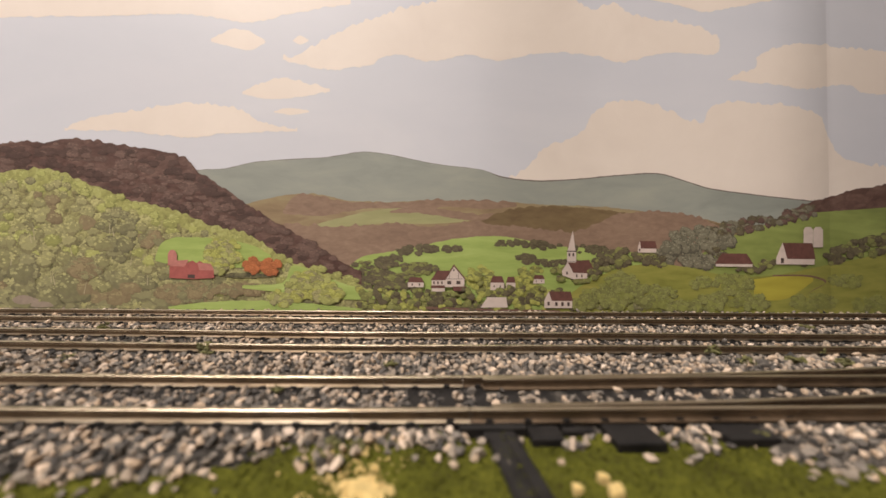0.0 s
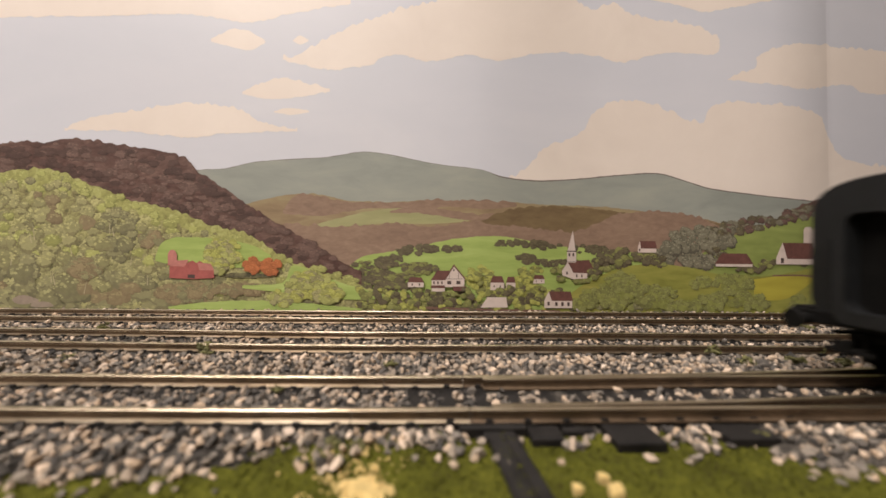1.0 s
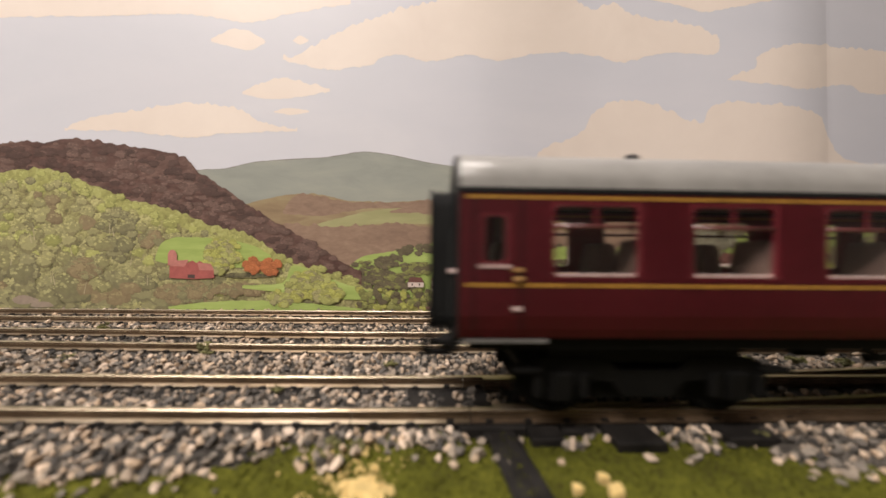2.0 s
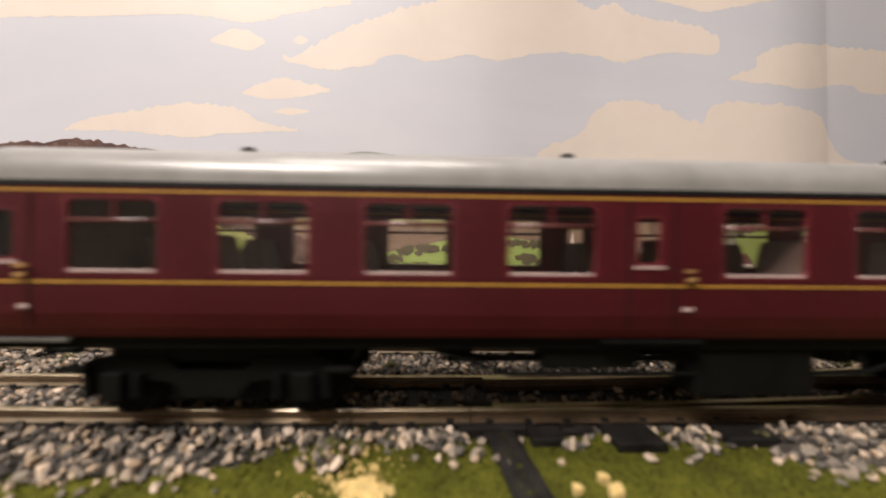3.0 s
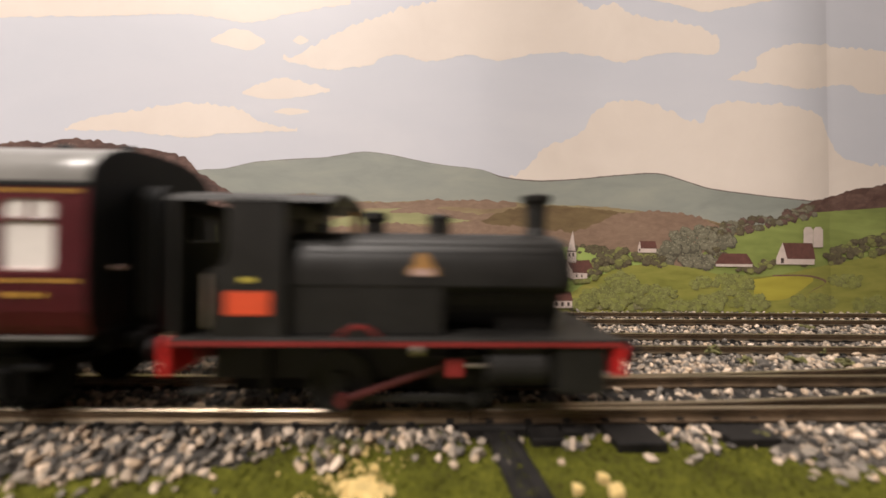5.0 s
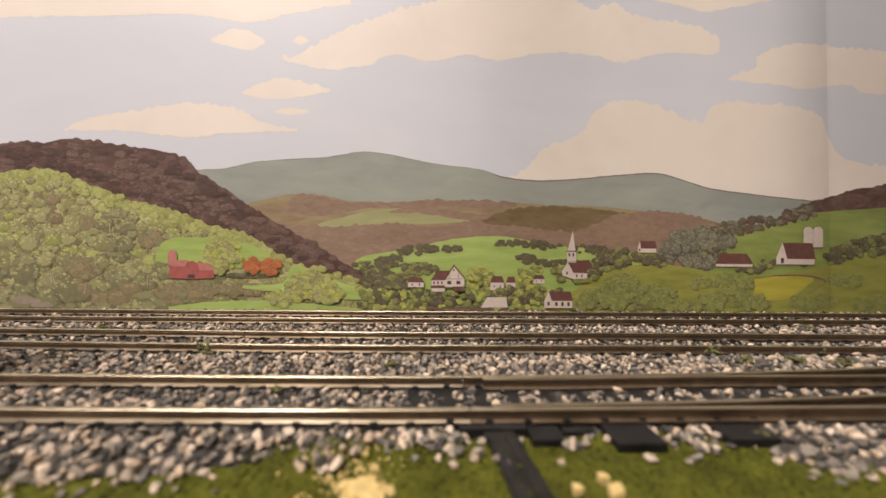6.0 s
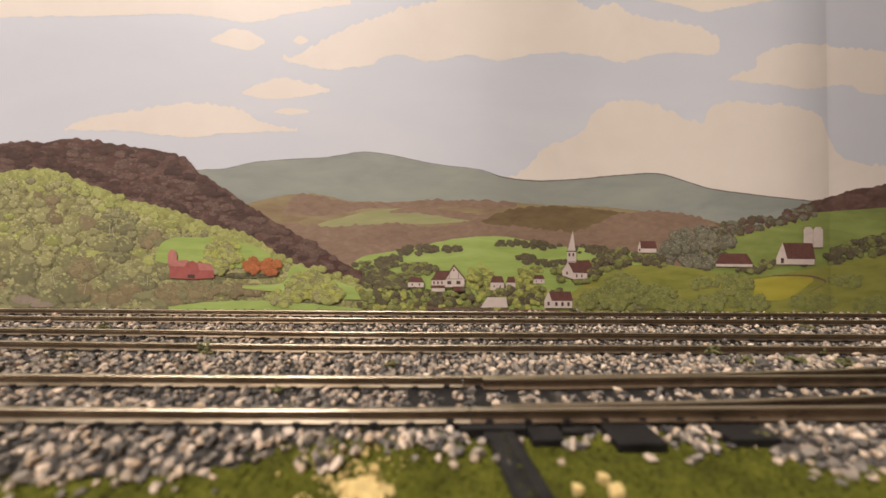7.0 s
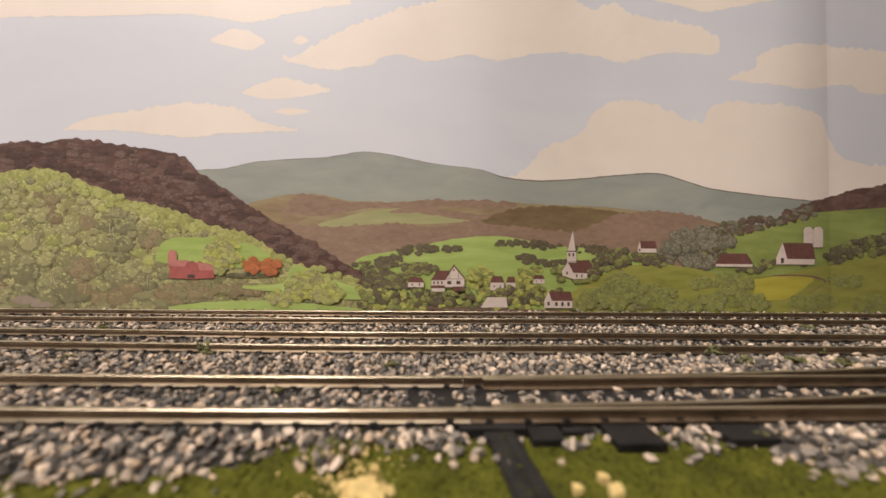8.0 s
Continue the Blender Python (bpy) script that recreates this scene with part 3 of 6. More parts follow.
def sheet():
    part("paper_sheet", boxed(-420, 440, SHEET_Y, SHEET_Y + 1.0, -5, 330, 0), M["sky"], backdrop, "pale blue printed sky")
    # clouds
    C = M["cloud"]
    print_patch("printed_cloud", [(-252.0, 181.4), (-145.8, 185.7), (-47.7, 189.6)], [(-251.7, 154.1), (-205.0, 156.4), (-175.4, 158.0), (-136.4, 160.0), (-102.9, 156.8), (-78.4, 162.7), (-47.4, 168.8)], 1, C, 1.0)
    print_patch("printed_cloud", [(-84.3, 137.1), (-70.5, 142.3), (-62.8, 148.2), (-50.4, 154.9), (-28.6, 163.8), (-9.7, 169.6), (9.3, 174.7), (41.3, 181.0), (73.7, 177.7), (90.1, 171.2), (101.6, 174.5), (113.2, 168.8), (133.2, 165.6), (149.9, 163.6), (165.1, 156.9)], [(-84.3, 136.2), (-59.5, 131.9), (-37.7, 134.5), (-22.0, 141.6), (-3.0, 138.0), (19.2, 142.5), (35.3, 139.8), (61.1, 144.8), (90.5, 144.1), (108.6, 140.8), (133.4, 147.4), (161.8, 147.3), (165.1, 155.6)], 1, C, 1.1)
    print_patch("printed_cloud", [(-123.6, 146.2), (-116.6, 150.8), (-107.5, 152.9), (-99.8, 150.7), (-94.2, 146.5)], [(-123.5, 145.6), (-115.0, 143.4), (-102.8, 141.2), (-94.2, 145.6)], 1, C, 0.6)
    print_patch("printed_cloud", [(-78.9, 147.6), (-75.2, 150.3), (-70.5, 147.9)], [(-78.9, 147.0), (-75.1, 145.3), (-70.5, 147.3)], 1, C, 0.2)
    print_patch("printed_cloud", [(-106.2, 118.7), (-96.4, 123.3), (-84.2, 126.5), (-71.8, 124.0), (-58.4, 121.0)], [(-106.2, 117.1), (-93.3, 114.7), (-77.9, 115.7), (-58.4, 119.4)], 1, C, 0.6)
    print_patch("printed_cloud", [(-88.9, 107.9), (-80.9, 110.0), (-69.8, 108.7)], [(-88.9, 107.0), (-79.3, 106.0), (-69.8, 107.8)], 1, C, 0.3)
    print_patch("printed_cloud", [(-200.8, 95.9), (-183.7, 103.1), (-159.9, 107.0), (-141.9, 110.9), (-123.8, 110.8), (-105.5, 107.8), (-96.2, 102.1), (-76.2, 98.5)], [(-200.8, 94.7), (-168.8, 94.8), (-135.7, 92.2), (-114.5, 94.8), (-76.1, 97.3)], 1, C, 0.9)
    print_patch("printed_cloud", [(42.5, 72.2), (55.3, 81.4), (63.3, 91.2), (74.7, 95.3), (86.0, 102.0), (90.8, 111.2), (105.6, 118.7), (123.8, 117.9), (140.5, 111.1), (154.9, 107.2), (159.9, 116.2), (174.0, 120.5), (190.9, 119.3), (208.0, 118.7), (225.2, 113.9), (231.5, 101.5), (239.2, 90.1), (256.6, 85.1), (291.6, 84.1)], [(42.5, 68.4), (141.3, 40.8), (292.1, 42.7)], 1, C, 1.0)
    print_patch("printed_cloud", [(170.4, 133.8), (186.6, 140.5), (188.9, 147.8), (210.9, 155.4), (231.6, 154.4), (252.3, 153.1), (290.8, 152.3)], [(170.4, 132.5), (201.0, 130.4), (218.1, 128.6), (242.2, 131.6), (256.1, 126.6), (291.1, 129.6)], 1, C, 0.9)
    print_patch("printed_cloud", [(122.9, 196.4), (156.2, 197.8), (203.6, 199.7)], [(123.1, 177.6), (143.1, 174.4), (156.5, 171.6), (173.3, 174.9), (203.8, 181.2)], 1, C, 0.7)
    # far ridge with its dark edge
    far = [(-137.0, 71.4), (-129.4, 74.3), (-114.3, 75.5), (-99.0, 79.3), (-77.5, 81.3), (-58.9, 82.9), (-40.3, 86.1), (-24.5, 84.9), (0.8, 80.3), (26.4, 77.6), (39.3, 73.4), (58.7, 71.5), (81.5, 72.9), (107.7, 75.7), (129.2, 77.0), (144.3, 73.4), (161.1, 68.8), (188.1, 65.7), (215.5, 63.2), (243.0, 61.3), (291.9, 58.7)]
    print_hill("printed_ridge_line", [(x, z + (0.2 if x < 30 else 0.55)) for x, z in far], 20, 2, M["ridge_line"], 0.1, 0.12)
    print_hill("printed_far_hill", far, 10, 3, M["far_hill"], 0.0, 0.12, "hazy grey-green printed ridge")
    print_hill("printed_tan_hill", [(-104.9, 55.8), (-89.6, 59.8), (-77.3, 62.2), (-61.8, 61.8), (-46.2, 58.9), (-21.1, 58.4), (-2.1, 59.9), (20.2, 57.8), (42.6, 59.4), (62.1, 58.4), (88.2, 57.9), (107.9, 56.9), (127.8, 54.9), (157.9, 51.4), (181.6, 45.2), (202.1, 38.2)], 5, 4, M["tan_hill"], 0.3, 0.2)
    print_patch("printed_wood", [(-83.4, 53.0), (-77.3, 60.6), (-64.9, 61.4), (-49.3, 58.5), (-21.1, 58.4), (4.2, 60.0), (42.6, 59.4), (47.5, 58.2)], [(-83.3, 51.1), (-64.8, 50.1), (-52.4, 51.6), (-33.6, 55.0), (-14.7, 54.0), (10.6, 56.3), (29.8, 55.4), (47.5, 56.9)], 5, M["brown_wood"], 0.6)
    print_patch("printed_field", [(-66.0, 45.1), (-52.3, 49.1), (-33.6, 53.7), (-17.9, 55.2), (1.1, 53.6), (20.2, 52.0)], [(-66.0, 43.8), (-49.2, 44.1), (-27.3, 46.3), (-2.0, 46.6), (20.3, 48.2)], 5.2, M["olive_field"], 0.3)
    print_patch("printed_wood", [(-24.2, 53.9), (-8.4, 56.0), (10.6, 54.4), (29.9, 52.2), (52.4, 55.1)], [(-24.2, 52.6), (-2.1, 51.7), (29.9, 48.3), (52.4, 53.1)], 5.4, M["brown_wood"], 0.6)
    print_hill("printed_wood", [(-83.3, 45.8), (-64.7, 44.5), (-39.8, 44.8), (-21.0, 46.3), (1.2, 45.4), (20.3, 47.9), (39.6, 46.5), (59.0, 44.9), (78.5, 42.6)], 0, 6, M["brown_wood"], 0.8, 0.2)
    print_hill("printed_wood", [(66.0, 40.0), (84.0, 44.0), (94.9, 48.5), (103.0, 52.6), (114.6, 54.7), (132.8, 55.6), (149.5, 53.6), (164.7, 48.3), (178.3, 41.2)], 10, 6, M["brown_wood"], 0.6, 0.2)
    print_hill("printed_wood", [(-2.0, 40.0), (20.0, 46.0), (34.0, 51.5), (42.7, 54.9), (58.8, 57.1), (78.4, 57.4), (98.0, 56.1), (114.6, 54.4), (134.5, 54.4), (154.6, 51.4), (171.4, 47.1), (188.4, 41.4)], 0, 5.8, M["olive_wood"], 0.5, 0.2)
    print_hill("printed_field", [(-48.3, 20.1), (-39.6, 27.5), (-23.9, 30.5), (-8.2, 33.8), (10.8, 37.9), (30.0, 40.0), (46.1, 39.3), (65.6, 35.3), (91.7, 33.7), (111.5, 32.0), (128.1, 30.9)], -2, 7, M["field"], 0.15, 0.1, "sunlit green printed field")
    # hedges over the field
    for x, y, w, h in ((760, 440, 130, 14), (720, 446, 70, 12), (690, 462, 60, 24), (655, 478, 90, 40), (620, 492, 60, 34), (905, 432, 70, 12), (960, 434, 90, 16), (1040, 442, 80, 22),
                       (930, 458, 50, 18), (985, 464, 90, 20), (745, 476, 80, 30), (700, 498, 100, 40), (1085, 455, 60, 26), (650, 510, 90, 40)):
        clump("printed_hedge", x, y, w, h, 7.5, ("hedge",) if y < 470 else ("hedge", "hedge", "bush"), (2.4, 5.0), 0, 4, 0.62)
    # dark hill, then the green hill before it
    print_hill("printed_dark_hill", [(-251.0, 83.8), (-227.7, 87.3), (-220.4, 88.7), (-211.6, 87.1), (-199.9, 89.8), (-189.5, 90.0), (-174.6, 87.6), (-156.7, 85.8), (-144.6, 83.6), (-134.0, 79.2), (-129.4, 73.7), (-114.1, 64.0), (-98.7, 53.4), (-83.3, 44.2), (-64.6, 33.5), (-52.1, 25.8), (-39.5, 19.0)], -2, 8, M["dark_hill"], 0.7, 0.25, "dark brown wooded printed hill")
    print_hill("printed_green_hill", [(-250.8, 68.6), (-224.6, 71.9), (-214.4, 73.3), (-204.1, 72.6), (-189.3, 65.8), (-177.3, 62.9), (-168.3, 57.8), (-144.3, 52.7), (-132.2, 48.2), (-120.0, 43.1), (-101.6, 39.3), (-83.1, 27.0), (-64.4, 19.4), (-52.0, 15.7), (-36.3, 10.1), (-20.5, 5.5), (-1.5, 0.9)], -4, 9, M["bright_wood"], 0.8, 0.3, "yellow-green wooded printed hillside")
    print_hill("printed_green_hill", [(-250.7, 60.7), (-233.3, 62.3), (-215.7, 60.1), (-201.0, 61.0), (-186.2, 57.6), (-174.3, 53.4), (-156.3, 50.0), (-141.2, 44.7), (-129.1, 41.1), (-116.9, 35.7), (-104.6, 29.6), (-89.2, 22.3), (-70.6, 14.3), (-51.9, 8.5), (-33.1, 3.9)], -4, 9.2, M["green_wood"], 2.2, 0.6)
    print_hill("printed_green_hill", [(-250.4, 35.9), (-227.2, 39.8), (-212.5, 35.1), (-197.8, 39.6), (-183.0, 35.5), (-168.0, 30.7), (-153.0, 27.2), (-134.9, 21.8), (-119.7, 15.1), (-101.3, 9.0), (-82.8, 3.5)], -4, 9.4, M["deep_wood"], 3.0, 0.7)
    moor = [(-90, 268), (0, 264), (40, 258), (120, 254), (200, 261), (300, 282), (345, 308), (420, 356), (480, 396), (560, 436), (615, 472), (600, 480), (470, 444), (330, 398), (240, 358), (180, 334), (100, 304), (-90, 308)]
    foliage("printed_moor_wood", moor, 420, lambda u, v: (3.2, 6.6), 8.2,
            lambda u, v, r: "moor_lit" if math.sin((v - 0.42 * u) / 15.0 + 1.6 * noise.noise(Vector((u * 0.02, v * 0.02, 5)))) + r.uniform(-0.5, 0.5) > 0.25 else "moor_shade", ["moor_shade", "moor_lit"], 31, 0.55, 4)
    crest = [(-90, 312), (0, 309), (60, 305), (100, 306), (150, 324), (200, 344), (260, 362), (330, 394), (400, 417), (470, 440), (540, 462), (600, 484), (650, 506), (700, 545)]

    def below_crest(u, v):
        return v - float(np.interp(u, [p[0] for p in crest], [p[1] for p in crest]))

    def hill_kind(u, v, r):
        d = below_crest(u, v) + r.uniform(-12, 12)
        if d < 17:
            return "bright"
        if noise.noise(Vector((u * 0.016, v * 0.022, 2.0))) > 0.34:
            return "rust"
        if d > 150 or noise.noise(Vector((u * 0.012, v * 0.015, 9.0))) > 0.1:
            return "deep" if r.random() < 0.75 else "olive"
        return "olive" if r.random() < 0.86 else "bright"
    foliage("printed_hill_wood", crest + [(600, 556), (-90, 556)], 480, lambda u, v: (3.6 + 0.022 * max(0, below_crest(u, v)), 6.6 + 0.036 * max(0, below_crest(u, v))), 9.5, hill_kind, ["bright", "olive", "deep", "rust"], 12, 0.8, 13)
    rng = random.Random(4)
    for x, y, h in ((62, 425, 26), (57, 430, 18), (196, 415, 20), (203, 418, 14), (98, 505, 26), (92, 500, 20), (150, 520, 22), (232, 470, 16), (20, 470, 20), (128, 450, 14), (262, 505, 18), (178, 490, 18)):
        bm = bmesh.new()
        lean = rng.uniform(-5, 5)
        (x0, z0), (x1, z1) = [spot(x, y), spot(x + lean, y - h)]
        flat(bm, [(x0 - 0.22, z0), (x0 + 0.22, z0), (x1 + 0.08, z1), (x1 - 0.08, z1)], 9.6)
        ink("printed_trunk", bm, M["pale_trunk"], backdrop)
    for x, y, w, h in ((150, 475, 70, 45), (265, 425, 50, 30), (330, 520, 130, 40), (420, 512, 110, 22)):
        clump("printed_bush", x, y, w, h, 10.2, ("rust", "rust", "deep"), (3.5, 6.5))
    print_patch("printed_field", [(-151.2, 26.3), (-147.1, 34.7), (-135.1, 37.3), (-116.9, 36.3), (-101.6, 34.0), (-89.2, 27.9)], [(-151.2, 24.1), (-137.9, 21.8), (-113.6, 20.5), (-89.2, 22.3)], 10.3, M["field"], 0.2)
    print_patch("printed_field", [(-143.7, -0.6), (-119.5, 2.1), (-95.1, 2.8), (-64.2, 1.1), (-39.3, -1.2)], [(-143.7, -2.7), (-95.0, -2.5), (-39.3, -2.2)], 10.6, M["field"], 0.2)
    print_patch("printed_field", [(-104.4, 11.2), (-82.9, 12.9), (-76.9, 22.4), (-61.3, 16.9), (-45.7, 11.6), (-23.7, 5.8)], [(-104.4, 9.6), (-76.7, 6.7), (-51.8, 3.7), (-23.6, 4.5)], 10.35, M["field"], 0.2)
    for x, y, w, h in ((400, 450, 76, 62), (385, 468, 56, 40), (548, 505, 92, 62), (580, 520, 60, 40), (505, 528, 60, 34)):
        clump("printed_tree", x, y, w, h, 10.8, ("yellow", "bright", "olive"), (3.0, 5.6), 0, 6)
    for x, y, w, h in ((447, 469, 32, 36), (479, 471, 40, 36)):
        clump("printed_tree", x, y, w, h, 10.9, ("flame",), (3.2, 4.8), 24, 6)
    ink("printed_shadow", flat(bmesh.new(), scallop(*(-101.4, 16.5), 28, 3.2, random.Random(3)), 10.7), M["shade_bush"], backdrop)
    # red barn and silo
    barn = ink("printed_barn", flat(bmesh.new(), [(-143.3, 14.9), (-143.3, 21.7), (-134.9, 24.3), (-131.3, 21.2), (-127.4, 24.4), (-119.7, 20.1), (-119.4, 15.1), (-130.3, 14.4)], 11), M["barn_red"], backdrop, "red printed barn with silo")
    ink("printed_roof", flat(bmesh.new(), [(-143.3, 21.4), (-143.1, 24.2), (-133.1, 24.9), (-135.5, 21.2)], 11.3), M["barn_roof"], barn)
    ink("printed_roof", flat(bmesh.new(), [(-128.8, 19.4), (-129.5, 23.4), (-121.3, 22.9), (-119.4, 19.2)], 11.3), M["barn_roof"], barn)
    ink("printed_silo", flat(bmesh.new(), [(-144.3, 21.7), (-144.3, 27.9), (-143.4, 29.8), (-141.9, 30.4), (-140.4, 29.8), (-139.5, 28.0), (-139.4, 23.0)], 11.2), M["barn_roof"], barn)
    ink("printed_gable", flat(bmesh.new(), [(-135.5, 18.7), (-134.6, 22.7), (-131.3, 24.6), (-128.3, 22.8), (-127.3, 18.8), (-127.3, 14.7), (-135.4, 15.0)], 11.4), M["barn_red"], barn)
    ink("printed_door", flat(bmesh.new(), [(-133.6, 15.0), (-133.6, 16.9), (-129.7, 16.9), (-129.7, 14.7)], 11.6), M["dark_print"], barn)
    # right hand slopes
    print_hill("printed_dark_hill", [(208.7, 57.4), (222.3, 62.6), (236.1, 66.5), (246.4, 70.0), (258.5, 71.8), (291.7, 77.4)], 10, 8, M["dark_hill"], 0.6, 0.25)
    print_hill("printed_field", [(150.0, 27.0), (160.0, 34.0), (172.0, 41.0), (189.0, 47.0), (207.0, 53.6), (225.8, 56.4), (250.0, 58.4), (291.9, 62.1)], -2, 8.5, M["right_field"], 0.1, 0.1)
    foliage("printed_hedgerow", [(1235, 412), (1290, 396), (1350, 386), (1440, 366), (1445, 384), (1380, 398), (1320, 412), (1260, 432)], 130, lambda u, v: (3.0, 5.6), 8.8, lambda u, v, r: r.choice(("hedge", "grey", "moor_lit")), ["hedge", "grey", "moor_lit"], 5, 0.8, 4)
    foliage("printed_hedgerow", [(1456, 452), (1500, 432), (1568, 412), (1640, 400), (1640, 428), (1500, 462), (1470, 468)], 130, lambda u, v: (2.8, 5.4), 10.1, lambda u, v, r: r.choice(("hedge", "hedge", "bush")), ["hedge", "bush"], 6, 0.8, 3)
    foliage("printed_tree", [(1165, 470), (1172, 440), (1195, 412), (1225, 402), (1255, 406), (1285, 402), (1300, 420), (1290, 450), (1262, 472)], 110, lambda u, v: (3.6, 7.0), 9.2, lambda u, v, r: "grey" if r.random() < 0.8 or u < 1240 else "hedge", ["grey", "hedge"], 7, 0.85, 9, "grey-green printed tree")
    foliage("printed_hedgerow", [(1045, 470), (1062, 452), (1100, 440), (1170, 452), (1180, 470), (1120, 466), (1070, 478)], 80, lambda u, v: (2.8, 5.4), 10.05, lambda u, v, r: r.choice(("hedge", "hedge", "bush")), ["hedge", "bush"], 8, 0.75, 4)
    print_hill("printed_meadow", [(70.9, -1.3), (78.9, 7.8), (91.9, 15.9), (108.3, 22.9), (128.2, 25.3), (148.2, 23.3), (175.2, 18.3), (202.3, 19.8), (226.2, 24.6), (250.3, 29.5), (292.1, 38.0)], -5, 10, M["meadow"], 0.15, 0.1, "yellow-green printed meadow")
    print_patch("printed_field", [(187.0, 16.7), (202.3, 18.8), (216.0, 18.9), (222.9, 18.0)], [(187.2, 5.2), (199.1, 4.6), (209.3, 6.7), (222.9, 16.0)], 10.3, M["yellow_field"])
    bm = bmesh.new()
    strip = smooth_line([(198.2, 19.1), (216.0, 19.3), (225.6, 18.0), (230.5, 15.1), (220.9, 9.4), (210.0, -0.2)], 1.0)
    pairs = [(bm.verts.new((x - 0.5, SHEET_Y, z - 0.5)), bm.verts.new((x + 0.5, SHEET_Y, z + 0.45))) for x, z in strip]
    for (a0, a1), (b0, b1) in zip(pairs, pairs[1:]):
        bm.faces.new((a0, a1, b1, b0))
    LAYER[0] = 10.5
    ink("printed_path", bm, M["track_print"], backdrop)
    for x, y, w, h in ((1100, 508, 80, 56), (1060, 522, 70, 36), (1150, 525, 90, 44), (1090, 532, 60, 34), (1300, 500, 90, 34), (1240, 502, 50, 20), (1285, 528, 110, 36), (1245, 541, 90, 24),
                       (1335, 538, 60, 28), (1440, 536, 100, 30), (1500, 498, 76, 22), (1545, 538, 80, 30), (1030, 538, 50, 24), (1195, 540, 60, 22)):
        clump("printed_bush", x, y, w, h * 1.15, 10.8, ("soft", "soft", "bush") if x > 1360 else ("bush", "bush", "soft"), (2.8, 5.2), 0, 5)
    # village
    for x, y, w, h in ((850, 492, 70, 50), (930, 505, 60, 50), (900, 520, 70, 40), (960, 525, 60, 36), (865, 510, 50, 30), (940, 482, 50, 24)):
        clump("printed_tree", x, y, w, h, 10.2, ("yellow", "yellow", "bush"), (2.4, 4.4), 0, 5)
    for i in range(24):
        x = 690 + i * 14
        clump("printed_bush", x, 524 + 12 * ((i * 7) % 3) - 6, 26, 20, 10.4, ("bush", "hedge") if i % 2 else ("bush", "yellow"), (2.0, 4.0), 6)
    foliage("printed_garden", [(630, 505), (700, 512), (770, 517), (850, 522), (856, 547), (630, 548)], 90, lambda u, v: (2.4, 4.8), 10.45, lambda u, v, r: r.choice(("hedge", "bush", "bush", "yellow") if u < 740 else ("hedge", "hedge", "bush")), ["hedge", "bush", "yellow"], 41, 0.8, 6)
    foliage("printed_garden", [(900, 524), (925, 510), (962, 520), (960, 546), (902, 546)], 34, lambda u, v: (2.2, 4.4), 10.45, lambda u, v, r: r.choice(("hedge", "bush", "yellow")), ["hedge", "bush", "yellow"], 42, 0.8, 6)
    foliage("printed_garden", [(1022, 538), (1060, 512), (1120, 500), (1200, 516), (1215, 548), (1022, 548)], 70, lambda u, v: (2.8, 5.4), 10.75, lambda u, v, r: r.choice(("bush", "deep", "soft")), ["bush", "deep", "soft"], 43, 0.8, 7)
    for u, v, w, h in ((760, 519, 26, 8), (795, 519, 36, 9), (826, 514, 16, 14), (842, 494, 30, 40), (930, 500, 30, 36), (905, 512, 16, 10), (882, 516, 30, 8), (958, 510, 22, 10), (990, 492, 20, 10), (1048, 484, 18, 26), (735, 512, 26, 10)):
        clump("printed_bush", u, v, w, h, 12.9, ("yellow", "yellow", "bush") if h > 30 else ("hedge", "bush"), (1.8, 3.6), 0, 5)
    H = print_house
    for a, b, c, g, n in (([(-13.6, 10.9), (-4.8, 11.0)], [(-13.7, 13.8), (-4.8, 13.9)], [(-9.6, 16.4), (-9.6, 16.4)], 0.0, 2), ([(32.9, 9.4), (40.6, 9.4)], [(32.9, 13.9), (40.6, 13.9)], [(36.7, 17.4), (36.7, 17.4)], 0.0, 2),
                          ([(41.9, 10.7), (47.1, 10.8)], [(41.9, 13.9), (47.0, 14.0)], [(43.1, 17.1), (43.1, 17.1)], 0.0, 1), ([(57.4, 13.4), (63.9, 13.5)], [(57.4, 16.0), (63.9, 16.0)], [(59.3, 18.2), (59.3, 18.2)], 0.0, 2), ([(63.7, -0.4), (79.7, -0.3)], [(63.7, 4.1), (79.6, 4.2)], [(70.8, 9.0), (70.8, 9.0)], 0.3, 3),
                          ([(117.8, 31.7), (128.7, 31.8)], [(117.8, 34.3), (128.7, 34.4)], [(121.4, 38.3), (121.4, 38.3)], 0.2, 0), ([(164.0, 24.1), (185.9, 24.3)], [(163.9, 26.2), (185.9, 26.4)], [(175.0, 31.7), (175.0, 31.7)], 0.0, 0), ([(200.2, 25.7), (223.4, 25.9)], [(200.1, 29.6), (223.4, 29.8)], [(208.9, 38.3), (208.9, 38.3)], 0.32, 0)):
        H(a[0][0], a[1][0], a[0][1], b[0][1], c[0][1], 11.5, g, n)
    def at(*pts):
        return [spot(u, v) for u, v in pts]
    inn = ink("printed_house", flat(bmesh.new(), at((764, 516), (764, 495), (787, 495), (803, 470), (822, 492), (821, 508), (787, 508), (787, 516)), 12), M["house_wall"], backdrop, "half-timbered printed house with brown roof")
    ink("printed_roof", flat(bmesh.new(), at((762, 496), (774, 479), (799, 479), (787, 496)), 12.1), M["house_roof"], inn)
    ink("printed_roof", flat(bmesh.new(), at((785, 495), (803, 468), (805, 469), (788, 496)), 12.1), M["house_roof"], inn)
    ink("printed_roof", flat(bmesh.new(), at((803, 468), (824, 493), (822, 494), (802, 471)), 12.1), M["house_roof"], inn)
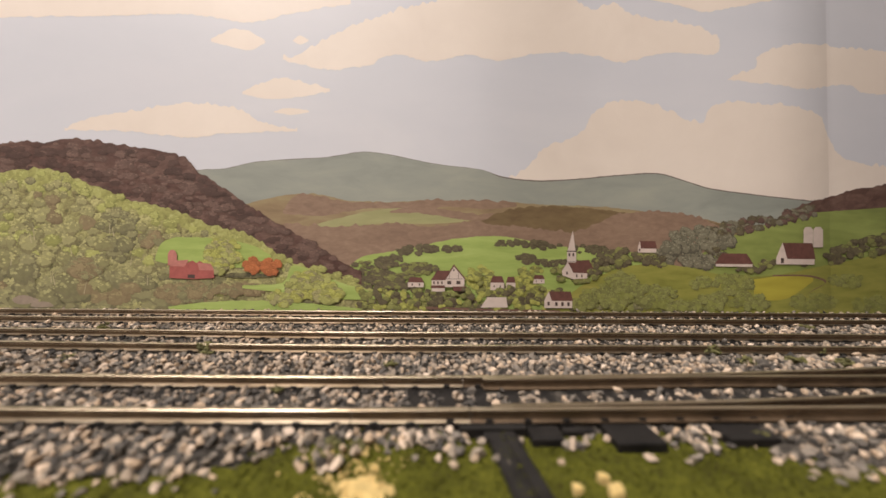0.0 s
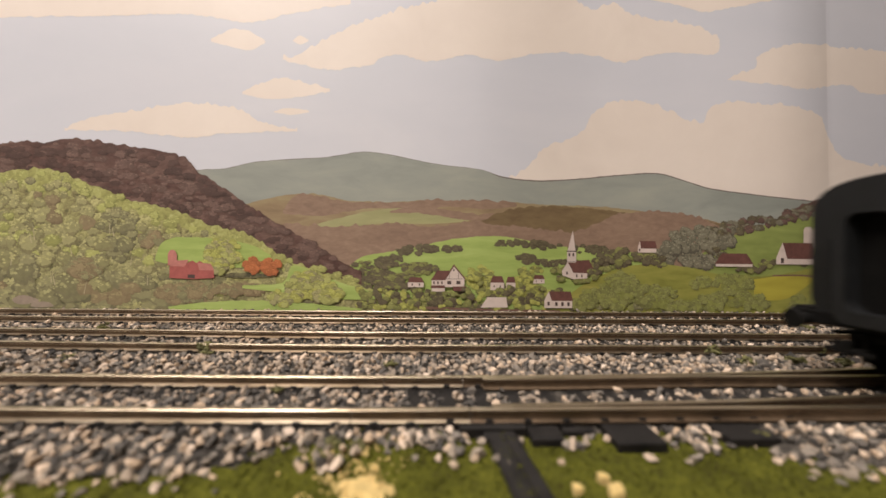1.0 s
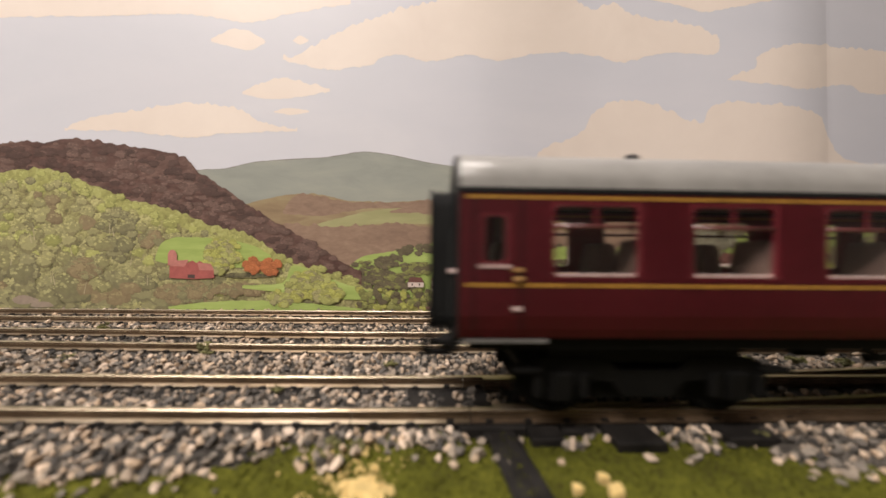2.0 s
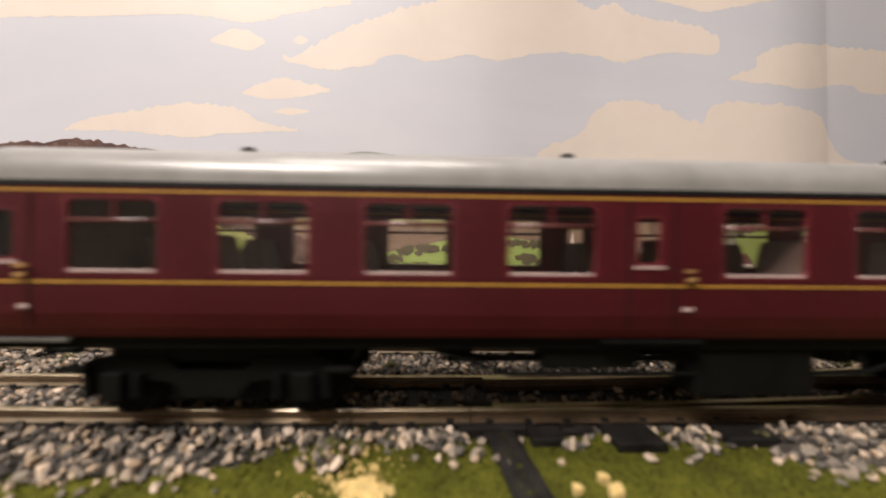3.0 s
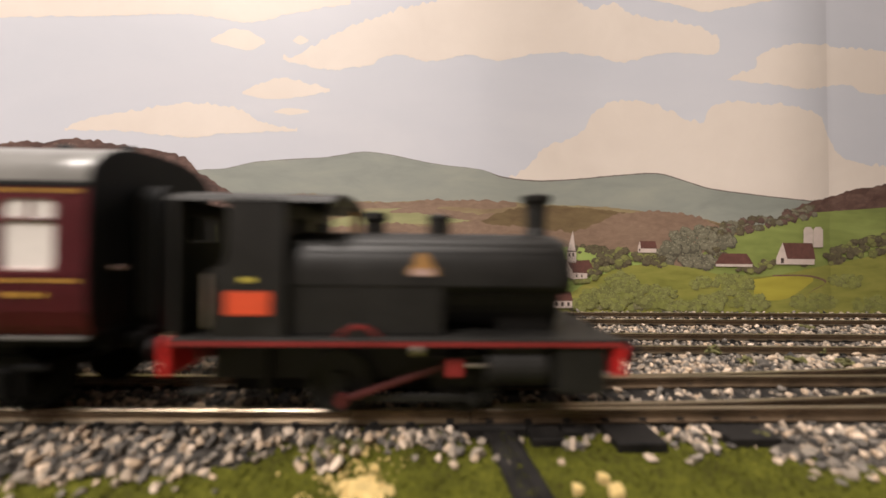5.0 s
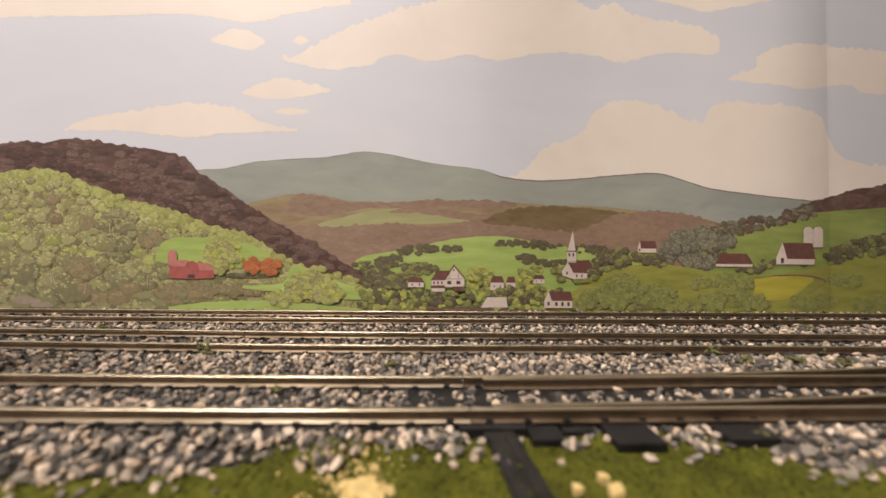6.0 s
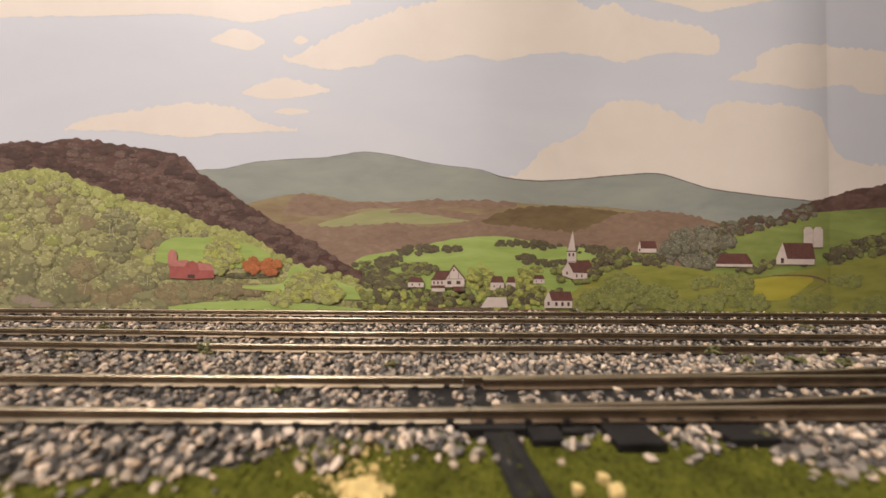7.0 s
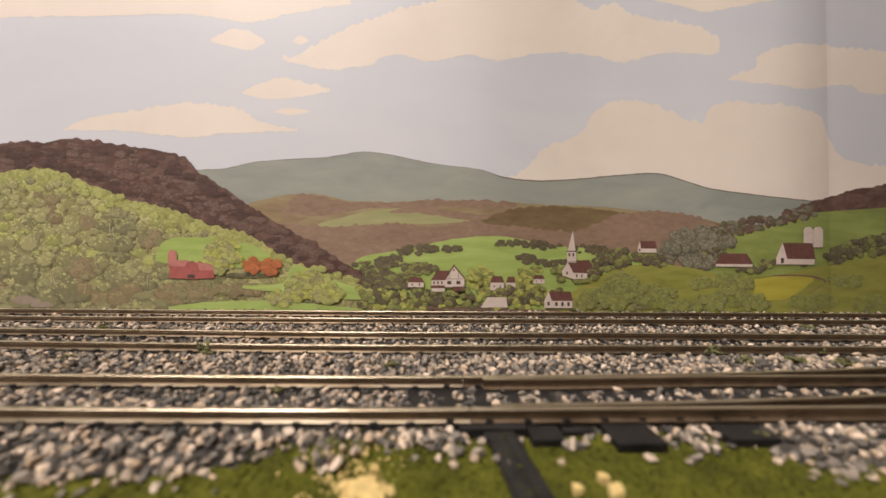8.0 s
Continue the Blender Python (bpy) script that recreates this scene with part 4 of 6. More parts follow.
    ink("printed_roof", flat(bmesh.new(), at((762, 510), (763, 505), (787, 505), (787, 510)), 12.1), M["house_roof"], inn)
    ink("printed_porch", flat(bmesh.new(), at((801, 515), (802, 507), (826, 507), (829, 515)), 12.1), M["house_roof"], inn)
    for u, v, w, h in ((768, 503, 2.6, 5), (775, 503, 2.6, 5), (782, 503, 2.6, 5), (795, 503, 7, 6), (811, 503, 7, 6), (803, 480, 2.4, 4), (804, 494, 34, 0.8), (795, 494, 0.8, 12), (811, 494, 0.8, 12)):
        ink("printed_window" if w < 9 and h < 9 else "printed_beam", flat(bmesh.new(), at((u - w / 2, v), (u - w / 2, v - h), (u + w / 2, v - h), (u + w / 2, v)), 12.2), M["dark_print"], inn)
    ink("printed_road", flat(bmesh.new(), at((850, 544), (862, 526), (895, 526), (898, 544)), 13.4), M["house_wall"], backdrop, "pale printed road")
    ink("printed_line", flat(bmesh.new(), [(-7.8, 0.2), (30.5, -0.9), (72.5, -1.6), (72.5, -2.9), (-7.8, -1.4)], 11.8), M["track_print"], backdrop)
    for i in range(22):
        x = 715 + i * 11.0
        clump("printed_bush", x, 529 + 6 * ((i * 5) % 4), 12, 9, 13, (("yellow",), ("bush",), ("hedge",))[i % 3], (1.6, 3.0), 3)
    # church with its spire
    ch = ink("printed_church", flat(bmesh.new(), at((995, 488), (994, 480), (1004, 464), (1014, 482), (1039, 484), (1038, 493), (1014, 494)), 12.2), M["house_wall"], backdrop, "white printed church with spire")
    ink("printed_roof", flat(bmesh.new(), at((1004, 463), (1042, 460), (1051, 479), (1039, 484), (1014, 483)), 12.4), M["house_roof"], ch)
    ink("printed_tower", flat(bmesh.new(), at((1003, 465), (1003, 443), (1019, 443), (1019, 465)), 12.6), M["house_wall"], ch)
    ink("printed_spire", flat(bmesh.new(), at((1004, 444), (1013, 408), (1018, 444)), 12.6), M["house_wall"], ch)
    ink("printed_cornice", flat(bmesh.new(), at((1002, 446), (1002, 444), (1020, 444), (1020, 446)), 12.7), M["dark_print"], ch)
    for u, v, w, h in ((1007, 454, 3, 6), (1014, 454, 3, 6), (1003, 486, 3, 5), (1020, 491, 2.4, 5), (1029, 491, 2.4, 5), (1011, 464, 15, 0.9)):
        ink("printed_window" if w < 9 else "printed_ledge", flat(bmesh.new(), at((u - w / 2, v), (u - w / 2, v - h), (u + w / 2, v - h), (u + w / 2, v)), 12.8), M["dark_print"], ch)
    # silos
    for a in (1423, 1440):
        ink("printed_silo", flat(bmesh.new(), [spot(a, 438), spot(a, 407), spot(a + 4, 402), spot(a + 13, 402), spot(a + 17, 407), spot(a + 17, 438)], 11.3), M["house_wall"], backdrop, "pale printed silo")
    for x, y, w, h in ((1360, 468, 40, 24), (1420, 462, 50, 22), (1330, 478, 60, 16), (1030, 490, 60, 26), (880, 505, 30, 16), (1055, 470, 30, 40), (990, 478, 40, 20)):
        clump("printed_bush", x, y, w, h, 11.1, ("hedge", "hedge", "bush"), (2.2, 4.0))
    for x, y, w, h in ((45, 532, 44, 18), (75, 540, 40, 12)):
        ink("printed_rock", flat(bmesh.new(), scallop(*spot(x, y), w * 0.31, h * 0.31, random.Random(x), 4, 0.1), 11), M["rock"], backdrop)


sheet()
press()


# ---- track ----
RAIL = [(-1.25, -2.5), (1.25, -2.5), (1.25, -2.25), (0.35, -1.9), (0.3, -0.9), (0.6, -0.65), (0.6, -0.1), (0.5, 0), (-0.5, 0), (-0.6, -0.1), (-0.6, -0.65), (-0.3, -0.9), (-0.35, -1.9), (-1.25, -2.25)]


def rail(path, x0, x1, parent, label="", foot_glint=True):
    """A rail section drawn along y = path(x)."""
    bm = bmesh.new()
    n = max(2, int((x1 - x0) / 6))
    outs = []
    for i in range(n + 1):
        x = x0 + (x1 - x0) * i / n
        outs.append([(x, path(x) + a, b) for a, b in RAIL])
    loft(bm, outs)
    ob = part("rail", bm, M["rail"], parent, label)
    ob.data.materials.append(M["rail_side"])
    for p in ob.data.polygons:
        # Upright faces are browner; turnout feet are dulled to paint out their glint.
        if abs(p.normal.z) < 0.5 or (p.center.z < -0.0014 and not foot_glint):
            p.material_index = 1
    return ob


def sleeper_mesh(length, width=3.4):
    bm = boxed(-width / 2, width / 2, -length / 2, length / 2, -4.2, -2.52, 0.2)
    for s in (-8.25, 8.25):
        for d in (-1.7, 1.7):
            box(bm, -0.8, 0.8, s + d - 0.5, s + d + 0.5, -2.6, -1.85, 0.2)
    return bm


def track_two(x):
    return 42.8 + (6.4 * (1 - math.exp(-(x / 150.0) ** 2)) if x < 0 else -3.0 * (1 - math.exp(-(x / 200.0) ** 2)))


def track_three(x):
    return 84.0 + (3.0 * (1 - math.exp(-(x / 230.0) ** 2)) if x < 0 else 0.0)


def plain_track(label, middle, cuts, x0, x1, sx0, sx1, skip=()):
    t = thing("railway_track", label, "track", group="railway tracks")
    for s in (-8.25, 8.25):
        edges = [x0] + cuts[s < 0] + [x1]
        for a, b in zip(edges, edges[1:]):
            rail(lambda x: middle(x) + s, a + 0.12, b - 0.12, t)
    me = None
    x = sx0
    while x < sx1:
        if not any(a < x < b for a, b in skip):
            if me is None:
                me = part("sleeper", sleeper_mesh(21), M["turnout_black"], t, "black plastic sleeper", (x, middle(x), 0))
            else:
                again(me, (x, middle(x), 0))
        x += 7.6
    return t


def diverge(x):
    return 4.3e-4 * max(0.0, x - 12) ** 2


def turnout():
    """The points on the main track: straight road and a road curving away."""
    t = thing("turnout", "black plastic model railway turnout with metal rails", "track", group="railway tracks")
    rail(lambda x: -8.25, 8.12, 560, t, "straight stock rail", False)
    rail(lambda x: 8.25 + diverge(x), 8.12, 240, t, "curved stock rail", False)
    rail(lambda x: -6.6 + diverge(x) * 1.0 + (0 if x > 22 else -0.5 * (22 - x) / 12), 13, 150, t, "curved switch rail", False)
    rail(lambda x: 6.9 + (1.35 * min(1, max(0, x - 30) / 40)), 13, 560, t, "straight switch rail", False)
    first = None
    for i in range(32):
        x = -4 + i * 7.9
        ln = 31 + max(0, diverge(x))
        if first is None:
            first = part("sleeper", sleeper_mesh(21), M["turnout_black"], t, "", (x, 0, 0))
        else:
            again(first, (x, 0.9 + diverge(x) * 0.4, 0))
    # wide timbers and fixing lugs that stand proud beside the near rail
    for x0, x1, y0, z1 in ((5.6, 18.8, -11.4, -2.2), (19.0, 25.2, -14.4, -2.7), (26.2, 32.6, -11.2, -3.0), (34.2, 43.5, -16.2, -2.5), (56.4, 66.5, -15.0, -2.6)):
        part("timber_end", boxed(x0, x1, y0, -9.6, -4.6, z1, 0.35), M["turnout_black"], t)
    bm = bmesh.new()
    loft(bm, [[(10.2 + a, y, z) for a, z in ((0, -4.9), (0, zt), (w, zt), (w, -4.9))] for a0, y, w, zt in ((0, -11, 5.2, -2.9), (0, -13, 5.0, -3.2))])
    part("lever_mount", bm, M["turnout_black"], t)
    bm = bmesh.new()
    outs = []
    for y, c, h, zt in ((-11.4, 13.6, 2.8, -2.9), (-15, 14.0, 2.9, -3.0), (-18, 14.2, 2.9, -3.1), (-24, 14.9, 3.0, -3.3), (-40, 16.6, 3.0, -3.4)):
        outs.append([(c - h, y, -5), (c - h, y, zt - 0.3), (c - h + 0.3, y, zt), (c - 0.5, y, zt), (c - 0.3, y, zt - 0.35), (c + 0.4, y, zt - 0.35), (c + 0.6, y, zt), (c + h - 0.3, y, zt), (c + h, y, zt - 0.3), (c + h, y, -5)])
    loft(bm, outs)
    part("operating_bar", bm, M["turnout_black"], t, "black bar that throws the points")
    part("tie_bar", boxed(7.5, 9.8, -9, 9, -3.3, -2.4, 0.2), M["turnout_black"], t)
    part("frog_filler", boxed(-2.0, 4.5, -6.5, 6.5, -4.0, -2.7, 0.3), M["turnout_black"], t)
    return t


plain_track("weathered nickel track with ballast up to its rails", track_bend, {True: [-16], False: [-12.0]}, -1250, 8.0, -300, -8)
plain_track("second weathered track behind the main line", track_two, {True: [-60], False: [-72]}, -900, 800, -300, 300)
plain_track("far track along the foot of the backdrop", track_three, {True: [0], False: [50]}, -900, 800, -330, 330)
turnout()


# ---- ballast ----
def icosphere(sub):
    bm = bmesh.new()
    bmesh.ops.create_icosphere(bm, subdivisions=sub, radius=1)
    v = np.array([p.co[:] for p in bm.verts])
    f = np.array([[q.index for q in p.verts] for p in bm.faces])
    bm.free()
    return v, f


def stone_shape(v, rng):
    """A broken, angular pebble."""
    s = np.array([rng.uniform(0.85, 1.2), rng.uniform(0.75, 1.0), rng.uniform(0.65, 0.95)])
    p = v * (1 + 0.13 * rng.standard_normal((len(v), 1)))
    for k in range(11):
        n = rng.standard_normal(3)
        n /= np.linalg.norm(n)
        d = p @ n
        p = p - np.outer(np.maximum(0, d - rng.uniform(0.32, 0.7)), n)
    return p * s * 1.12


def turned(p, rng):
    a, b, c = rng.uniform(0, 6.28), rng.uniform(-1.1, 1.1), rng.uniform(-1.1, 1.1)
    ca, sa = math.cos(a), math.sin(a)
    cb, sb = math.cos(b), math.sin(b)
    cc, sc = math.cos(c), math.sin(c)
    R = np.array([[ca, -sa, 0], [sa, ca, 0], [0, 0, 1]]) @ np.array([[1, 0, 0], [0, cb, -sb], [0, sb, cb]]) @ np.array([[cc, 0, sc], [0, 1, 0], [-sc, 0, cc]])
    return p @ R.T


def allowed(x, y, r, rng):
    """Whether a stone may lie here, and how high its middle is."""
    e = ballast_edge(x)
    if y < e - 1.0:
        return None
    z = ground_z(x, y) + r * rng.uniform(-0.2, 0.8)
    if y < e + 1.5 and rng.random() < 0.35:
        return None
    for mid in (track_bend(x), track_two(x), track_three(x)):
        for s in (-8.25, 8.25):
            if abs(y - mid - s) < 0.9 + r * 0.55:
                return None
        if abs(y - mid) < 9.5:
            z = min(z, -1.35 - r * 0.62)
        elif abs(y - mid) < 12.0:
            z = min(z, -1.2 - r * 0.6)
        if 0 < mid + 0 - y - 8.25 < 3.0 or 0 < mid - y + 8.25 < 3.0:
            z = min(z, -2.75 - r * 0.7)
    if x > -6 and -9 < y < 9.4 + diverge(x):
        on = ((x + 4) / 7.9) % 1.0
        if rng.random() < 0.3 or on < 0.16 or on > 0.84:
            return None
        if abs(y + 6.6 - diverge(x)) < 1.8 or abs(y - 6.9) < 1.8 or abs(y - 8.25 - diverge(x)) < 1.6:
            return None
    if x > 10 and abs(y - 8.25 - diverge(x)) < 1.7:
        return None
    if 1 < x < 67 and -17 < y < -8.9:
        if x < 4 or 43.6 < x < 56:
            if rng.random() < (0.45 if y > -14 else 0.8):
                return None
            z = max(z, -3.4)
        elif rng.random() < 0.93:
            return None
    return z


ballast = thing("ballast", "coarse grey and cream crushed-stone ballast round the rails", "ballast", kind="stuff")


def lay_ballast():
    rng = np.random.default_rng(11)
    v1, f1 = icosphere(2)
    v0, f0 = icosphere(1)
    near = [stone_shape(v1, rng) for _ in range(28)]
    far = [stone_shape(v0, rng) for _ in range(28)]
    verts, faces, count = [], [], 0
    spots = []
    for y0, y1, step in ((-26, 30, 1.45), (30, 106, 1.7)):
        y = y0
        while y < y1:
            half = (73 + y + 5) * 1.5 + 12
            x = -half
            while x < half:
                spots.append((x + rng.uniform(-0.8, 0.8), y + rng.uniform(-0.8, 0.8), y0 < 0))
                x += step
            y += step
    for x, y, close in spots:
        r = (rng.uniform(0.75, 1.35) if rng.random() < 0.8 else rng.uniform(0.45, 0.75)) * (1.0 if close else 1.05)
        z = allowed(x, y, r, rng)
        if z is None:
            continue
        base = near if close else far
        p = turned(base[rng.integers(len(base))], rng) * r + (x, y, z)
        verts.append(p)
        faces.append((f1 if close else f0) + count)
        count += len(p)
    vs, fs = np.concatenate(verts) * MM, np.concatenate(faces)
    me = bpy.data.meshes.new("ballast_stones")
    me.from_pydata(vs.tolist(), [], fs.tolist())
    me.materials.append(M["stone"])
    o = new("ballast_stones", me)
    o.parent = ballast
    # single stones that have rolled onto the turf and the near shoulder
    singles = []
    for k in range(10):
        m = bpy.data.meshes.new("stone")
        p = stone_shape(v1, rng) * MM
        m.from_pydata(p.tolist(), [], f1.tolist())
        m.materials.append(M["stone"])
        singles.append(m)
    for cx, cy, sx, sy, num in ((-8, -12.6, 3.5, 1.6, 26), (2.5, -12.8, 2.6, 1.5, 26), (5.5, -16.5, 2.2, 1.8, 10), (49.5, -12.6, 2.4, 1.6, 22), (51.5, -15.6, 1.8, 1.0, 10), (-17, -17, 3.5, 2.5, 16), (27, -14.5, 3.0, 1.2, 8)):
        for k in range(num):
            x, y, r = rng.normal(cx, sx), rng.normal(cy, sy), rng.uniform(0.75, 1.4)
            if y > -9.9:
                continue
            s = new("stone", singles[k % 10])
            s.location = (x * MM, y * MM, (ground_z(x, y) + r * rng.uniform(0.3, 1.0)) * MM)
            s.rotation_euler = (rng.uniform(-0.9, 0.9), rng.uniform(-0.9, 0.9), rng.uniform(0, 6.28))
            s.scale = (r, r, r)
            s.parent = ballast
    n = 0
    while n < 170:
        x, y = rng.uniform(-72, 84), rng.uniform(-30, -9.5)
        e = ballast_edge(x)
        if y < e - 8 * rng.random() ** 2 - 0.4 or (y > e + 5 and not -20 < x < 60):
            continue
        if (3.5 < x < 68 and y > -16.5 and rng.random() < 0.8 and not 43.6 < x < 57) or 9 < x < 17 or (-20 < x < 60 and y < -16 and rng.random() < 0.6):
            continue
        r = rng.uniform(0.65, 1.2)
        s = new("stone", singles[n % 10])
        s.location = (x * MM, y * MM, (ground_z(x, y) + r * 0.35) * MM)
        s.rotation_euler = (rng.uniform(-0.4, 0.4), rng.uniform(-0.4, 0.4), rng.uniform(0, 6.28))
        s.scale = (r, r, r)
        s.parent = ballast
        n += 1


lay_ballast()


# ---- small scenery ----
def tuft(x, y, z, r, seed):
    """A pinch of green scatter caught between stones."""
    rng = np.random.default_rng(seed)
    bm = bmesh.new()
    for k in range(26):
        c = rng.normal(0, 0.5, 3) * r * (1, 0.8, 0.5)
        s = r * rng.uniform(0.15, 0.34)
        bmesh.ops.create_icosphere(bm, subdivisions=1, radius=s, matrix=Matrix.Translation((c[0], c[1], max(-0.3 * r, c[2]))) @ Euler(rng.uniform(0, 6, 3)).to_matrix().to_4x4() @ Matrix.Diagonal((1, 0.7, 1.5, 1)))
    return tagged(part("moss_tuft", bm, M["moss"], None, "", (x, y, z)), "small olive green moss tuft among ballast stones", "plant", "moss tufts")


for i, (x, y, z, r) in enumerate(((-76, 36, -1.2, 2.2), (-72, 31, -1.6, 2.0), (-12, 20, -1.5, 1.7), (-37, 5, -2.2, 1.3), (-134, 61, -1.6, 2.4), (96, 33, -1.5, 2.2), (98, 23, -1.8, 2.2), (115, 24, -2, 2.6),
                                 (128, 22, -2, 2.4), (64, -13, -3.6, 1.5), (-18, -13, -4, 1.7), (-13, -14, -4, 1.4), (170, 66, -1.6, 2.2), (-110, 27, -2, 1.6), (135, 34, -1.8, 2.0))):
    tuft(x, y, z + 0.35, r * 1.0, i)


def sawdust_patch():
    bm = bmesh.new()
    n, m = 48, 9
    mid = bm.verts.new((-10.8, -24.2, -3.4))
    prev = None
    rings = []
    for j in range(1, m + 1):
        ring = []
        for i in range(n):
            a = 2 * math.pi * i / n
            lim = 1 + 0.7 * noise.noise(Vector((math.cos(a) * 1.6, math.sin(a) * 1.6, 4))) + 0.12 * noise.noise(Vector((math.cos(a) * 6, math.sin(a) * 6, 1)))
            q = j / m * lim
            x, y = -10.8 + 4.5 * q * math.cos(a), -24.2 + 4.0 * q * math.sin(a)
            z = -3.35 - 1.3 * (j / m) ** 2 + 0.3 * noise.noise(Vector((x * 1.3, y * 1.3, 7)))
            ring.append(bm.verts.new((x, y, z)))
        rings.append(ring)
    for i in range(n):
        bm.faces.new((mid, rings[0][i], rings[0][(i + 1) % n]))
    for a, b in zip(rings, rings[1:]):
        for i in range(n):
            bm.faces.new((a[i], a[(i + 1) % n], b[(i + 1) % n], b[i]))
    rng = np.random.default_rng(8)
    for k in range(170):
        x, y = rng.normal(-13.0, 3.6), rng.normal(-20.5, 4.2)
        r = rng.uniform(0.12, 0.36)
        bmesh.ops.create_icosphere(bm, subdivisions=1, radius=r, matrix=Matrix.Translation((x, y, ground_z(x, y) + r * 0.5 + (0.7 if math.hypot((x + 10.2) / 5.6, (y + 23.6) / 4.6) < 0.8 else 0))))
    tagged(part("sawdust_patch", bm, M["sawdust"], smooth=True), "spilled cream sawdust patch on green turf", "sawdust")
    bm = bmesh.new()
    for x, y, r in ((27.4, -23.4, 0.85), (27.6, -26.6, 1.0), (22.4, -25.4, 0.75)):
        box(bm, x - r, x + r, y - r * 0.8, y + r * 0.8, -4.6, -4.6 + 2.1 * r, 0.25)
    for v in bm.verts:
        v.co += Vector((0.22, 0.22, 0.22)) * noise.noise(v.co * 0.9)
    tagged(part("cork_crumb", bm, M["sawdust"], smooth=True), "cream cork crumbs lying on green turf", "cork")


sawdust_patch()


def turf_tufts():
    """Coarse turf fibres and crumbs over the near ground."""
    rng = np.random.default_rng(21)
    v0, f0 = icosphere(1)
    verts, faces, c = [], [], 0
    for k in range(5200):
        x, y = rng.uniform(-80, 90), rng.uniform(-40, -9)
        if y > ballast_edge(x) + 1.0 and not (-14 < x < 60):
            continue
        r = rng.uniform(0.10, 0.34)
        p = turned(v0 * (1 + 0.3 * rng.standard_normal((len(v0), 1))), rng) * r * (1, 1, rng.uniform(0.7, 1.6)) + (x, y, ground_z(x, y) + r * 0.2)
        verts.append(p)
        faces.append(f0 + c)
        c += len(p)
    for k in range(70):
        y = rng.uniform(-27, -11.6)
        x, z, r = 13.6 - (y + 14) * 0.14 + rng.normal(0, 1.1), -3.0 + (y + 11) * 0.022, rng.uniform(0.06, 0.2)
        p = turned(v0, rng) * r + (x, y, z)
        verts.append(p)
        faces.append(f0 + c)
        c += len(p)
    me = bpy.data.meshes.new("turf_crumbs")
    me.from_pydata((np.concatenate(verts) * MM).tolist(), [], np.concatenate(faces).tolist())
    me.materials.append(M["turf"])
    tagged(new("turf_crumbs", me), "coarse green scatter crumbs over the turf", "turf", kind="stuff")


turf_tufts()

# ---- the coach ----
LONG = 253.0
BODY_SLIM, BODY_SHIFT = 0.81, -3.5
WIN_TOP = 40.7
SIDE = [(16.9, 17.0), (18.5, 17.7), (21.0, 18.3), (24.0, 18.45), (27.6, 18.53), (29.9, 18.5), (38.6, 18.38), (WIN_TOP, 18.25), (41.4, 18.2), (43.2, 17.9)]
BIG = [(16.0, 32.0), (40.7, 56.8), (65.3, 81.6), (90.2, 106.6), (128.6, 144.9), (153.0, 169.4), (177.6, 194.0), (202.8, 219.2)]
DOORS = [(3.8, 8.6, 10.0), (113.2, 118.0, 122.4), (226.4, 231.0, 233.8)]
TOILET = (238.4, 248.2)


def side_y(z):
    return float(np.interp(z, [a for a, b in SIDE], [b for a, b in SIDE]))


def side_wall(sign):
    """One side with its openings cut through and a real thickness."""
    holes = [(a, b, 27.6, WIN_TOP) for a, b in BIG] + [(a, b, 29.9, 38.6) for a, b, h in DOORS] + [(*TOILET, 27.6, WIN_TOP)]
    xs = sorted({0.0, LONG, *[h[0] for h in holes], *[h[1] for h in holes]})
    zs = [z for z, y in SIDE]
    bm = bmesh.new()
    grid = {}
    for i, x in enumerate(xs):
        for j, z in enumerate(zs):
            grid[i, j] = bm.verts.new((x, sign * side_y(z), z))
    for i in range(len(xs) - 1):
        for j in range(len(zs) - 1):
            cx, cz = (xs[i] + xs[i + 1]) / 2, (zs[j] + zs[j + 1]) / 2
            if any(a < cx < b and c < cz < d for a, b, c, d in holes):
                continue
            q = (grid[i, j], grid[i + 1, j], grid[i + 1, j + 1], grid[i, j + 1])
            bm.faces.new(q if sign < 0 else q[::-1])
    for v in [v for v in bm.verts if not v.link_faces]:
        bm.verts.remove(v)
    bmesh.ops.solidify(bm, geom=bm.faces[:], thickness=0.9)
    return bm


def rounded(x0, x1, z0, z1, r, n=4):
    pts = []
    for cx, cz, a0 in ((x1 - r, z1 - r, 0), (x0 + r, z1 - r, 90), (x0 + r, z0 + r, 180), (x1 - r, z0 + r, 270)):
        for i in range(n + 1):
            a = radians(a0 + 90 * i / n)
            pts.append((cx + r * math.cos(a), cz + r * math.sin(a)))
    return pts


def window_ring(x0, x1, z0, z1, y, r=1.3, w=0.55, deep=0.5):
    """A raised frame with rounded inner corners."""
    outer, inner = rounded(x0 - 0.12, x1 + 0.12, z0 - 0.12, z1 + 0.12, 0.6), rounded(x0 + w, x1 - w, z0 + w, z1 - w, r)
    bm = bmesh.new()
    loops = [[(a, y + d, b) for a, b in o] for o, d in ((outer, deep), (outer, 0), (inner, 0.08), (inner, deep))]
    loft(bm, loops + [loops[0]], caps=False)
    bmesh.ops.remove_doubles(bm, verts=bm.verts, dist=0.001)
    return bm


def roof_profile(k=1.0):
    pts = []
    for i in range(25):
        a = math.pi * i / 24
        c, s = math.cos(a), math.sin(a)
        pts.append((-18.25 * k * math.copysign(abs(c) ** 0.72, c), 43.1 + 8.1 * k * abs(s) ** 0.85))
    return pts


